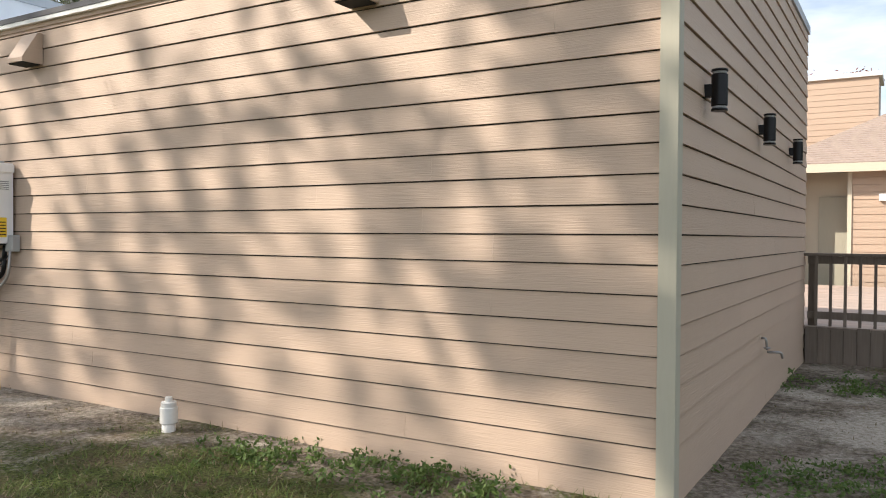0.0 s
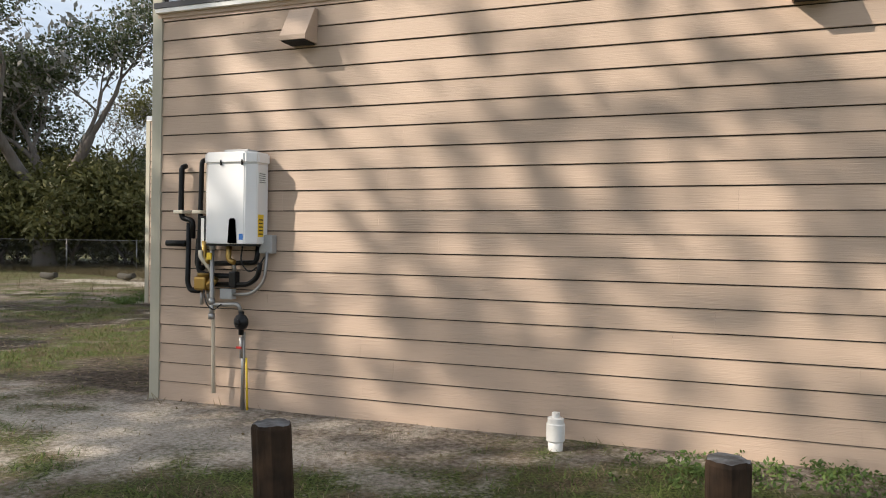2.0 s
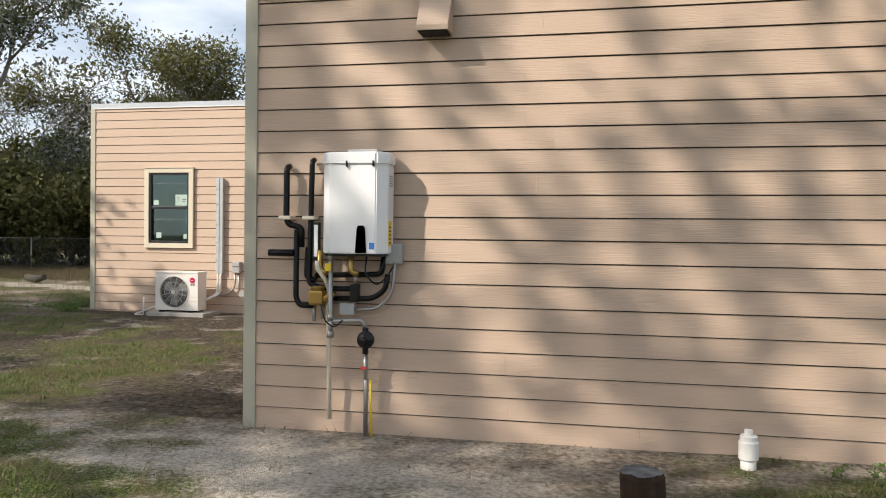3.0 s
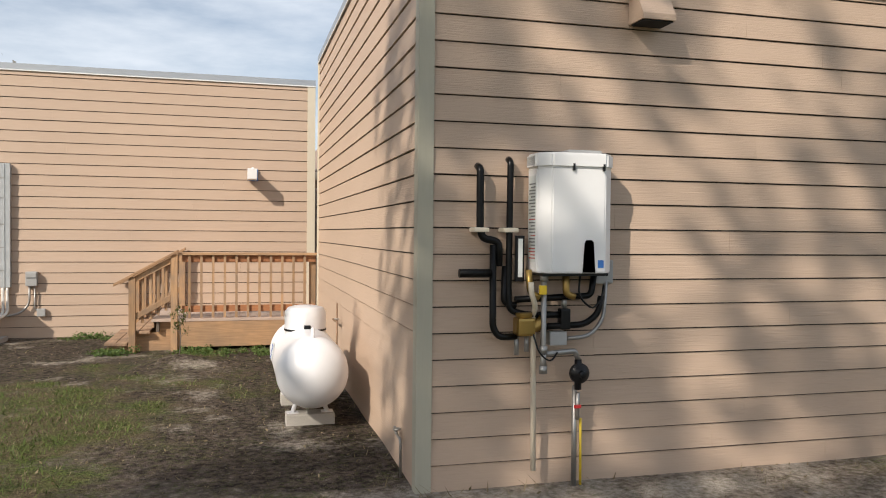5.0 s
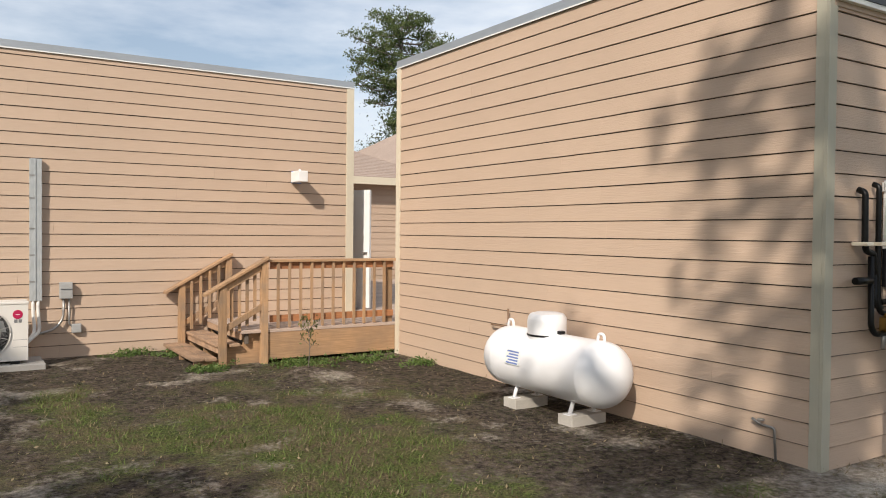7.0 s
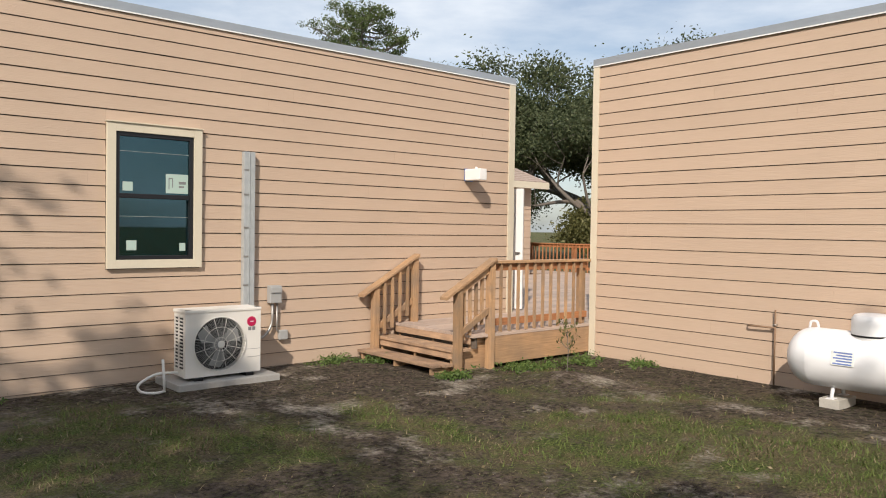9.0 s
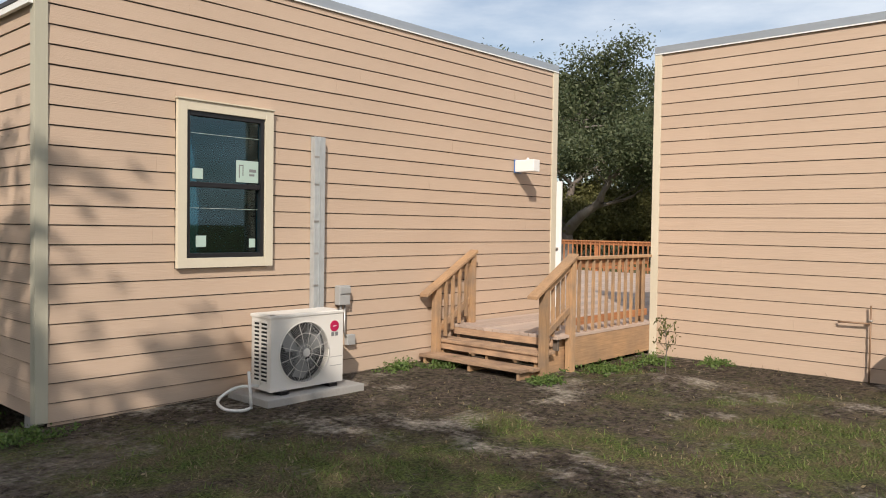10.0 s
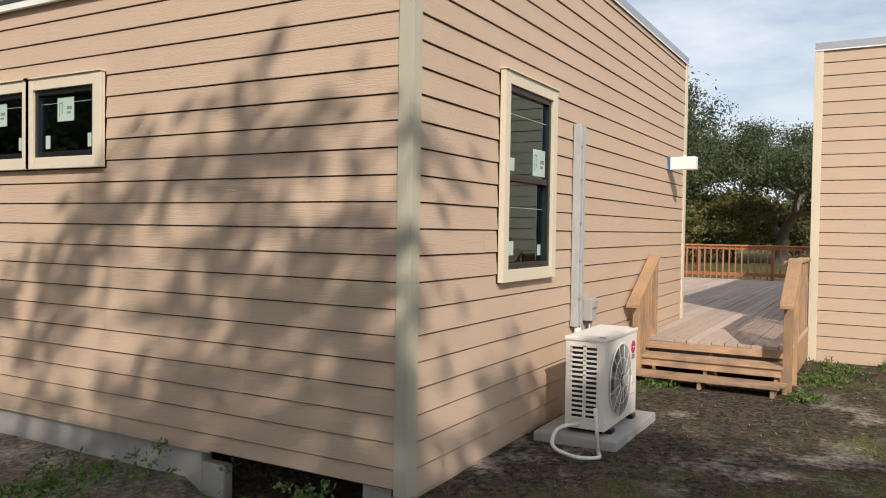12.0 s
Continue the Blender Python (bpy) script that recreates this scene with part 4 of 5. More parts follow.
    part("pump", boxes((-8.12, -8.0, y - 0.19, y - 0.07, 1.17, 1.29), bevel=0.02), BRASS, h, "brass circulation pump")
    part("pump_flange", lathe([(0.05, 0), (0.055, 0.01), (0.055, 0.025), (0.05, 0.03)], pose(-8.06, y - 0.13, 1.29), 16), BRASS, h)
    part("wall_stub", tube(bmesh.new(), [(-8.10, y - 0.10, 1.17), (-8.10, y - 0.10, 1.04)], 0.016), GALV, h)
    part("wall_stub", tube(bmesh.new(), [(-8.03, y - 0.10, 1.17), (-8.03, y - 0.10, 1.06)], 0.016), GALV, h)
    v = part("brass_valve", pipe([(-8.12, y - 0.13, 1.22), (-7.98, y - 0.14, 1.22), (-7.93, y - 0.14, 1.28)], 0.036, 0.04), BRASS, h)
    part("union", lathe([(0.05, 0), (0.05, 0.03)], pose(-8.05, y - 0.14, 1.19), 6), BRASS, v)
    part("brass_valve", pipe([(-8.04, y - 0.15, 1.60), (-8.03, y - 0.16, 1.45), (-7.97, y - 0.17, 1.42)], 0.022, 0.03), BRASS, h)
    part("brass_valve", pipe([(-7.78, y - 0.15, 1.60), (-7.78, y - 0.16, 1.44), (-7.72, y - 0.16, 1.42)], 0.024, 0.03), BRASS, h)
    part("lever", boxes((-7.98, -7.93, y - 0.20, y - 0.18, 1.44, 1.50), bevel=0.005), YELLOW, h, "yellow valve lever")
    part("gas_pipe", pipe([(-7.94, y - 0.17, 1.60), (-7.94, y - 0.17, 1.06), (-7.92, y - 0.16, 1.05), (-7.70, y - 0.13, 1.06), (-7.67, y - 0.12, 1.0)], 0.019, 0.02), GALV, h, "galvanised gas pipe")
    part("drip_leg", tube(bmesh.new(), [(-7.94, y - 0.17, 1.08), (-7.94, y - 0.17, 0.94)], 0.02), GALV, h)
    for z in (1.55, 1.08, 0.95):
        part("coupling", tube(bmesh.new(), [(-7.94, y - 0.17, z - 0.025), (-7.94, y - 0.17, z + 0.025)], 0.027), GALV, h)
    part("junction_box", boxes((-7.88, -7.76, y - 0.14, y - 0.07, 1.10, 1.19), bevel=0.006), GREYPLASTIC, h)
    part("flexible_conduit", pipe([(-7.76, y - 0.11, 1.14), (-7.58, y - 0.1, 1.15), (-7.47, y - 0.08, 1.26), (-7.45, y - 0.07, 1.52)], 0.014, 0.09), GALV, h)
    part("switch_box", boxes((-7.53, -7.40, y - 0.08, y, 1.50, 1.66), bevel=0.012), GREYPLASTIC, h)
    part("cable", pipe([(-7.66, y - 0.12, 1.6), (-7.68, y - 0.13, 1.42), (-7.58, y - 0.14, 1.33), (-7.5, y - 0.11, 1.4), (-7.46, y - 0.06, 1.5)], 0.007, 0.06), BLACKPLASTIC, h)
    part("cable", pipe([(-8.02, y - 0.18, 1.2), (-7.98, y - 0.2, 1.06), (-7.9, y - 0.2, 1.0), (-7.84, y - 0.17, 1.06)], 0.006, 0.06), BLACKPLASTIC, h)
    reg = part("regulator", lathe([(0.045, -0.025), (0.068, -0.012), (0.068, 0.012), (0.05, 0.03), (0.026, 0.042), (0.022, 0.06), (0.01, 0.064)], pose(-7.665, y - 0.13, 0.91, 90), 24), BLACKPLASTIC, h, "black gas regulator")
    part("neck", tube(bmesh.new(), [(-7.67, y - 0.12, 1.0), (-7.67, y - 0.12, 0.80)], 0.024), BLACKPLASTIC, reg)
    part("gas_riser", pipe([(-7.675, y - 0.08, 0.82), (-7.675, y - 0.08, 0.1)], 0.018), GALV, h)
    part("yellow_gas_line", pipe([(-7.635, y - 0.09, 0.60), (-7.625, y - 0.08, 0.1)], 0.009), YELLOW, h)
    part("gas_cock", tube(bmesh.new(), [(-7.67, y - 0.12, 0.78), (-7.67, y - 0.115, 0.6)], 0.015), GALV, h)
    part("cock_handle", boxes((-7.70, -7.655, y - 0.145, y - 0.13, 0.68, 0.70)), RED, h)
    part("condensate_pipe", pipe([(-8.04, y - 0.2, 1.52), (-8.04, y - 0.2, 1.46), (-7.985, y - 0.14, 1.36), (-7.985, y - 0.10, 1.3), (-7.97, y - 0.09, 0.27)], 0.018, 0.03), CREAMPVC, h, "cream plastic condensate pipe")


heater()


def hood(x):
    y = A_Y0 - 0.02
    h = thing("vent_hood", "peach painted metal wall vent hood", "vent", "wall vent hoods")
    bm = bmesh.new()
    w = 0.122
    prof = [(y, 3.56), (y - 0.05, 3.56), (y - 0.20, 3.31), (y - 0.20, 3.27), (y, 3.27)]
    a, c = [bm.verts.new((x - w, p, q)) for p, q in prof], [bm.verts.new((x + w, p, q)) for p, q in prof]
    for k in range(4):
        bm.faces.new((a[k], a[k + 1], c[k + 1], c[k]))
    bm.faces.new(a), bm.faces.new(c)
    part("shell", bm, SIDING, h)
    # Closed black plate under the shell, coloured as the shade of a hollow hood.
    part("mouth_shade", boxes((x - w + 0.012, x + w - 0.012, y - 0.188, y - 0.02, 3.26, 3.269)), SHADEBLACK, h, "black plate painted for the shade in the hood")
    return h


hood(-7.15)
hood(-3.26)


def cleanout():
    c = thing("cleanout_pipe", "white plastic sewer cleanout standing in soil", "pipe", at=(-4.88, 4.03, 0))
    part("riser", tube(bmesh.new(), [(0, 0, 0.05), (0, 0, 0.27)], 0.052, 20), PVC, c)
    part("coupling", lathe([(0.062, 0.225), (0.066, 0.23), (0.066, 0.345), (0.062, 0.35)]), PVC, c)
    part("plug", lathe([(0.058, 0.345), (0.058, 0.385), (0.054, 0.39), (0.028, 0.391), (0.028, 0.425), (0.022, 0.428)]), PVC, c)


cleanout()


def bollard(x, y, top, lean, label):
    b = thing("wooden_post", label, "post", "short parking posts", at=(x, y, 0))
    bm = bmesh.new()
    rnd = random.Random(int(x * 10))
    sides = 18
    rad = [0.09 + rnd.uniform(-0.006, 0.006) for k in range(sides)]
    zs = (0.0, 0.2, 0.4, top - 0.02, top)
    rings = [[bm.verts.new((lean * z + (rad[k] - 0.006 * (z == top)) * math.cos(2 * math.pi * k / sides), (rad[k] - 0.006 * (z == top)) * math.sin(2 * math.pi * k / sides), z + (rnd.uniform(-0.006, 0.006) if z == top else 0))) for k in range(sides)] for z in zs]
    for p, q in zip(rings, rings[1:]):
        for k in range(sides):
            bm.faces.new((p[k], p[(k + 1) % sides], q[(k + 1) % sides], q[k]))
    top_ring = [v.co.copy() for v in rings[-1]]
    part("shaft", bm, DARKPOST, b)
    bm = bmesh.new()
    vs = [bm.verts.new(v) for v in top_ring]
    c = bm.verts.new((lean * top, 0, top + 0.003))
    for k in range(sides):
        bm.faces.new((vs[k], vs[(k + 1) % sides], c))
    part("cut_top", bm, POSTTOP, b, "cracked grey cut top")
    return b


bollard(-5.66, 1.70, 0.77, -0.06, "dark tarred round post leaning in the sand")
bollard(-3.72, 1.97, 0.755, 0.0, "dark tarred round post with pale cut top")


def hose_bib(name, label, pts, spout):
    t = thing(name, label, "tap")
    metal = RUSTPIPE if name == "gas_stub" else GALV
    part("pipe", pipe(pts, 0.010, 0.02), metal, t)
    part("spout", pipe(spout, 0.011, 0.02), metal, t)
    p = Vector(spout[0])
    part("handle", lathe([(0.028, 0), (0.03, 0.006), (0.028, 0.012)], Matrix.Translation(p + Vector((0, 0, 0.03))), 12), GALV, t)


sx = A_X0 - 0.02
hose_bib("gas_stub", "thin grey gas pipe with a valve on siding", [(sx - 0.05, 8.15, 0.1), (sx - 0.05, 8.15, 1.04)], [(sx - 0.05, 8.15, 0.83), (sx - 0.06, 8.46, 0.83), (sx - 0.02, 8.50, 0.82)])
hose_bib("conduit_stub", "short bent grey conduit at the corner", [(sx - 0.03, 4.70, 0.1), (sx - 0.03, 4.72, 0.40), (sx - 0.03, 4.88, 0.41)], [(sx - 0.03, 4.84, 0.41), (sx - 0.03, 4.92, 0.44)])
ex = A_X1 + 0.02
hose_bib("garden_tap", "small grey metal garden tap on the wall", [(ex, 7.3, 0.80), (ex + 0.04, 7.3, 0.80), (ex + 0.05, 7.3, 0.70)], [(ex + 0.05, 7.3, 0.68), (ex + 0.16, 7.34, 0.68), (ex + 0.17, 7.35, 0.63)])

for y in (5.05, 7.07, 9.0):
    t = thing("wall_light", "black cylinder up and down wall light", "lamp", "cylinder wall lights", at=(ex + 0.08, y, 2.60))
    part("arm", boxes((-0.10, -0.03, -0.03, 0.03, -0.04, 0.04), bevel=0.005), BLACKPLASTIC, t)
    part("body", lathe([(0.045, -0.10), (0.05, -0.095), (0.05, 0.095), (0.045, 0.10)]), BLACKPLASTIC, t)
    for z in (-0.115, 0.10):
        part("lens", lathe([(0.043, z), (0.043, z + 0.015)]), GREYPLASTIC, t, "frosted end lens")
    for z in (-0.13, 0.1155):
        part("end_cap", lathe([(0.05, z), (0.05, z + 0.0145)]), BLACKPLASTIC, t)


# ---- deck, steps and railings ----
DX0, DY0 = -11.02, 10.95
deck = tagged(new("deck"), "weathered pine deck with low fascia boards", "deck", kind="structure")
part("fascia", boxes((-10.67, A_X0 - 0.03, DY0 - 0.03, DY0 + 0.01, 0.20, DECK - 0.04), bevel=0.004), PINEX, deck)
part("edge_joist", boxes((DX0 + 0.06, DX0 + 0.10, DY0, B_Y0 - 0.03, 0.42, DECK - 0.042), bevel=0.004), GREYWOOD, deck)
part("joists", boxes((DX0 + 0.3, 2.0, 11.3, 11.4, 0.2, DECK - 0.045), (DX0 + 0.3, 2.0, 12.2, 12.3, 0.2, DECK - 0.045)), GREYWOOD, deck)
rnd = random.Random(5)
bw = 0.14
y = DY0 - 0.035
shared = {}
while y < 27.9:
    segs = []
    if y > 20.0:
        segs += [(0.7, 2.0)]
    elif y < B_Y0 - 0.08:
        segs += [(DX0, -6.9), (-6.896, -3.2), (-3.196, 2.0)]
    else:
        segs += [(B_X1 + 0.02, -5.0), (-4.996, -1.3), (-1.296, 2.0)]
    for a, c in segs:
        key = round(c - a, 3)
        if key not in shared:
            shared[key] = mesh_of("plank", boxes((0, c - a, 0, bw - 0.007, -0.038, 0), bevel=0.003), DECKWOOD)
        ob = new("plank", shared[key])
        ob.location = (a, y, DECK + rnd.uniform(-0.002, 0.002))
        ob.parent = deck
    y += bw
bm = boxes((A_X1 + 0.03, 2.0, A_Y1 - 0.32, DY0 - 0.05, DECK - 0.04, DECK), (A_X0 + 0.02, A_X1 + 0.02, A_Y1 - 0.29, DY0 - 0.05, DECK - 0.045, DECK - 0.005))
part("edge_planks", bm, DECKWOOD, deck)
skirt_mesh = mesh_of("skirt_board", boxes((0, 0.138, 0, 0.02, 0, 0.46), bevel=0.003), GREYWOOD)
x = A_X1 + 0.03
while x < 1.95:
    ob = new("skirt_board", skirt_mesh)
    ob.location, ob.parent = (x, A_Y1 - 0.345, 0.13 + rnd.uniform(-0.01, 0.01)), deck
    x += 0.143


def flight():
    s = thing("deck_steps", "three weathered pine steps up to the deck", "stairs")
    for x0, z in ((-11.64, 0.275), (-11.34, 0.44)):
        for k in range(2):
            part("tread", boxes((x0 + 0.155 * k, x0 + 0.145 + 0.155 * k, 10.97 if k == 0 else 10.92, 12.57, z - 0.038, z), bevel=0.006), PINEY, s)
    for x0, z0, z1 in ((-11.315, 0.315, 0.40), (-11.02, 0.475, 0.56)):
        part("riser", boxes((x0, x0 + 0.03, 10.99, 12.55, z0, z1), bevel=0.004), PINEY, s)
    for yy in (11.02, 11.75, 12.48):
        bm = bmesh.new()
        prof = [(-11.61, 0.06), (-11.61, 0.236), (-11.28, 0.236), (-11.28, 0.401), (-10.97, 0.401), (-10.97, 0.555), (-10.62, 0.555), (-10.62, 0.06)]
        a, c = [bm.verts.new((p, yy, q)) for p, q in prof], [bm.verts.new((p, yy + 0.038, q)) for p, q in prof]
        for k in range(8):
            j = (k + 1) % 8
            bm.faces.new((a[k], a[j], c[j], c[k]))
        bm.faces.new(a), bm.faces.new(c)
        part("stringer", bm, PINEX, s)


flight()


def stair_rail(yy, low, label, out):
    t = thing("stair_railing", label, "railing", "stair railings")
    hx, lx = -10.72, low
    hz, lz = 1.50, 1.50 - 0.56 * (-10.72 - low)
    part("post", boxes((hx - 0.045, hx + 0.045, yy - 0.045, yy + 0.045, 0.15, hz), bevel=0.004), PINE, t)
    part("post", boxes((lx - 0.045, lx + 0.045, yy - 0.045, yy + 0.045, 0.10, lz), bevel=0.004), PINE, t)
    slope = (hz - lz) / (hx - lx)
    ang = math.degrees(math.atan(slope))

    def sloped(x0, x1, z_at_low, y0, y1, th, mat):
        bm = bmesh.new()
        prof = [(x0, z_at_low + slope * (x0 - lx)), (x1, z_at_low + slope * (x1 - lx))]
        vs = []
        for yv in (y0, y1):
            for p, q in prof:
                vs += [bm.verts.new((p, yv, q)), bm.verts.new((p, yv, q + th))]
        for f in ((0, 1, 3, 2), (4, 6, 7, 5), (0, 2, 6, 4), (1, 5, 7, 3), (0, 4, 5, 1), (2, 3, 7, 6)):
            bm.faces.new([vs[i] for i in f])
        bmesh.ops.bevel(bm, geom=bm.edges[:], offset=0.004, segments=1, affect="EDGES")
        return bm

    part("cap_rail", sloped(lx - 0.24, hx + 0.05, lz + 0.004, yy - 0.07, yy + 0.07, 0.04, PINE), PINEX, t)
    part("top_rail", sloped(lx + 0.047, hx - 0.047, lz - 0.1, yy - 0.02, yy + 0.018, 0.09, PINE), PINE, t)
    part("bottom_rail", sloped(lx + 0.047, hx - 0.047, lz - 0.62, yy - 0.02, yy + 0.018, 0.09, PINE), PINE, t)
    for k in range(4):
        x = lx + 0.13 + k * (hx - lx - 0.1) / 4.4
        z = lz + slope * (x - lx)
        part("baluster", boxes((x - 0.018, x + 0.018, yy + out * 0.022, yy + out * 0.058, z - 0.72, z - 0.02), bevel=0.002), PINE, t)


stair_rail(12.50, -11.40, "weathered pine stair railing against the siding", -1)
stair_rail(10.93, -11.27, "weathered pine stair railing joining the deck rail", 1)


def railing(name, label, p0, p1, base, top, face, posts, mat=PINE, gap=0.16):
    """A straight deck railing from p0 to p1 with square balusters; face is the side that they are nailed on."""
    t = thing(name, label, "railing", "deck railings")
    a, c = Vector((*p0, 0)), Vector((*p1, 0))
    d = (c - a)
    n = d.length
    m = Matrix.Translation(a) @ Matrix.Rotation(math.atan2(d.y, d.x), 4, "Z")
    part("cap_rail", boxes((-0.05, n + 0.03, -0.07, 0.07, top - 0.036, top), bevel=0.004, m=m), PINEX if mat is PINE else mat, t)
    part("top_rail", boxes((0, n, -0.019, 0.019, top - 0.13, top - 0.038), m=m), PINERED if mat is PINE else mat, t)
    part("bottom_rail", boxes((0, n, -0.019, 0.019, base + 0.09, base + 0.18), m=m), PINERED if mat is PINE else mat, t)
    for x in posts:
        part("post", boxes((x - 0.045, x + 0.045, -0.045 - 0.065 * face, 0.045 - 0.065 * face, base - 0.45, top - 0.037), m=m), mat, t)
    me = mesh_of("baluster", boxes((-0.017, 0.017, 0.02 * face, 0.05 * face, base + 0.01, top - 0.04), m=Matrix.Rotation(math.atan2(d.y, d.x), 4, "Z")), mat)
    x = 0.1
    while x < n - 0.05:
        ob = new("baluster", me)
        ob.location = m @ Vector((x, 0, 0))
        ob.parent = t
        x += gap
    return t


railing("deck_railing", "weathered pine deck railing above the fascia", (-10.62, 10.98), (A_X0 - 0.04, 10.98), DECK, 1.53, -1, (1.82,))
# Same railing as the pine ones, with shade painted in as darker grey.
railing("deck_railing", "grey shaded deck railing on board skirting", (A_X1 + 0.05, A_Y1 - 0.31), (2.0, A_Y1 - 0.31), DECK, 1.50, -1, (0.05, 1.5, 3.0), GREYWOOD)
railing("deck_railing", "far pine deck railing before the trees", (1.95, 10.7), (1.95, 27.8), DECK, 1.53, 1, (0.05, 1.9, 3.8, 5.7, 7.6, 9.5, 11.4, 13.3, 15.2, 17.0), PINERED)

door = thing("door_1", "white open door with a lever handle", "door", kind="structure")
door.matrix_world = pose(-8.57, 13.52, DECK + 0.02, 0, 0, -66)
part("leaf", boxes((0, 0.84, -0.022, 0.022, 0, 2.0), bevel=0.003), WHITEPAINT, door)
part("door_handle", boxes((0.72, 0.80, -0.075, 0.075, 0.93, 0.95), bevel=0.005), GALV, door, "steel lever handle")

# ---- building C beyond the deck ----
C = thing("neighbour_building", "peach sided building with brown shingle roof", "building")
CY = 20.6
for x0, x1, y0 in ((-8.2, -2.5, CY), (-1.2, 0.3, CY), (-8.2, 0.3, CY + 6)):
    part("wall", boxes((x0, x1, y0, y0 + 0.2, 0.1, 3.3)), SIDING, C)
part("door_sconce", boxes((-0.62, -0.42, CY - 0.11, CY - 0.021, 2.55, 2.72), bevel=0.015), WHITEPAINT, C, "small white wall lamp")
part("recess_wall", boxes((-2.5, -1.2, CY + 0.8, CY + 0.9, 0.1, 3.3)), WINTRIM, C, "cream recessed entrance wall")
part("door", boxes((-1.95, -1.25, CY + 0.74, CY + 0.79, 0.5, 2.7)), TRIM, C, "sage entrance door")
for z in np.arange(0.5, 3.2, 0.175):
    part("board", boxes((-8.2, -2.5, CY - 0.02, CY - 0.001, z, z + 0.16)), SIDING, C)
    part("board", boxes((-1.2, 0.3, CY - 0.02, CY - 0.001, z, z + 0.16)), SIDING, C)
part("post_trim", boxes((-1.27, -1.18, CY - 0.05, CY - 0.021, 0.3, 3.3)), WINTRIM, C)
part("fascia", boxes((-8.5, 0.6, CY - 0.5, CY - 0.42, 3.22, 3.42)), WINTRIM, C)
bm = bmesh.new()
vs = [bm.verts.new(v) for v in ((-8.5, CY - 0.5, 3.42), (-2.0, CY - 0.5, 3.42), (-4.4, CY + 5.9, 5.4), (-6.5, CY + 5.9, 5.4), (-8.5, CY + 12.3, 3.42), (-2.0, CY + 12.3, 3.42))]
for f in ((0, 1, 2, 3), (3, 2, 5, 4), (0, 3, 4), (1, 5, 2)):
    bm.faces.new([vs[i] for i in f])
part("roof", bm, SHINGLE, C, "brown asphalt shingle roof")
for k in range(31):
    f = k / 32
    yy, zz = CY - 0.48 + 6.4 * f, 3.425 + 1.98 * f
    part("shingle_course", boxes((-8.45 + 2.0 * f, -2.05 - 2.35 * f, yy, yy + 0.02, zz - 0.01, zz + 0.016)), SHINGLE, C)
bm = bmesh.new()
vs = [bm.verts.new(v) for v in ((-3.1, CY - 0.5, 3.424), (0.6, CY - 0.5, 3.424), (0.6, CY + 5.9, 5.75), (0.2, CY + 5.9, 5.75), (0.6, CY + 12.3, 3.42), (-3.1, CY + 12.3, 3.42))]
for f in ((0, 1, 2, 3), (0, 3, 5), (3, 2, 4, 5)):
    bm.faces.new([vs[i] for i in f])
part("roof", bm, SHINGLE, C, "brown asphalt shingle roof")
for k in range(31):
    f = k / 32
    yy, zz = CY - 0.48 + 6.4 * f, 3.43 + 2.326 * f
    part("shingle_course", boxes((-3.05 + 3.25 * f, 0.58, yy, yy + 0.02, zz - 0.01, zz + 0.016)), SHINGLE, C)
cl = part("clerestory", boxes((-6.0, -0.95, CY + 9.0, CY + 11.0, 4.0, 7.1)), SIDING, C)
part("clerestory_roof", boxes((-6.1, -0.85, CY + 8.9, CY + 11.1, 7.1, 7.25)), WHITEMETAL, cl, "pale metal roof edge")
for z in np.arange(4.8, 6.95, 0.2):
    part("board", boxes((-6.0, -0.95, CY + 8.975, CY + 8.999, z, z + 0.185)), SIDING, cl)
part("wall_vent", boxes((-3.02, -2.78, CY - 0.08, CY - 0.021, 2.54, 2.74), bevel=0.01), WINTRIM, C)
for x in (-5.62, -5.0):
    d = part("glazed_door", boxes((x, x + 0.56, CY - 0.05, CY - 0.021, 0.5, 2.75)), BLACKFRAME, C, "dark glazed entrance door")
    part("glass", boxes((x + 0.06, x + 0.50, CY - 0.056, CY - 0.051, 0.6, 2.65)), BLACKPLASTIC, d)
part("door_trim", boxes((-5.72, -5.63, CY - 0.06, CY - 0.021, 0.4, 2.85), (-4.43, -4.34, CY - 0.06, CY - 0.021, 0.4, 2.85), (-5.63, -4.43, CY - 0.06, CY - 0.021, 2.752, 2.85)), WINTRIM, C)


# ---- trees ----
def limb_tubes(rnd, start, way, length, radius, depth, spread, lift, out, tips):
    """Grows one limb and its forks; fills the list of tubes and the list of twig ends."""
    pts, rad = [start], [radius]
    p, w = start.copy(), way.normalized()
    steps = 4
    for k in range(steps):
        w = (w + Vector((rnd.uniform(-1, 1), rnd.uniform(-1, 1), rnd.uniform(-0.7, 0.9))) * 0.22 + Vector((0, 0, lift))).normalized()
        p = p + w * (length / steps)
        pts.append(p.copy())
        rad.append(radius * (1 - 0.45 * (k + 1) / steps))
    out.append((pts, rad))
    if depth == 0:
        tips.append(p)
        tips.append((pts[-2] + p) / 2)
        return
    for k in range(rnd.choice((2, 3, 3))):
        q = pts[-1] if k == 0 else pts[rnd.choice((2, 3, 4))]
        side = Vector((rnd.uniform(-1, 1), rnd.uniform(-1, 1), rnd.uniform(-0.35, 0.6)))
        limb_tubes(rnd, q.copy(), w * (1 - spread * 0.5) + side * spread, length * rnd.uniform(0.6, 0.82), rad[-1] * rnd.uniform(0.6, 0.8), depth - 1, spread, lift * 0.5, out, tips)


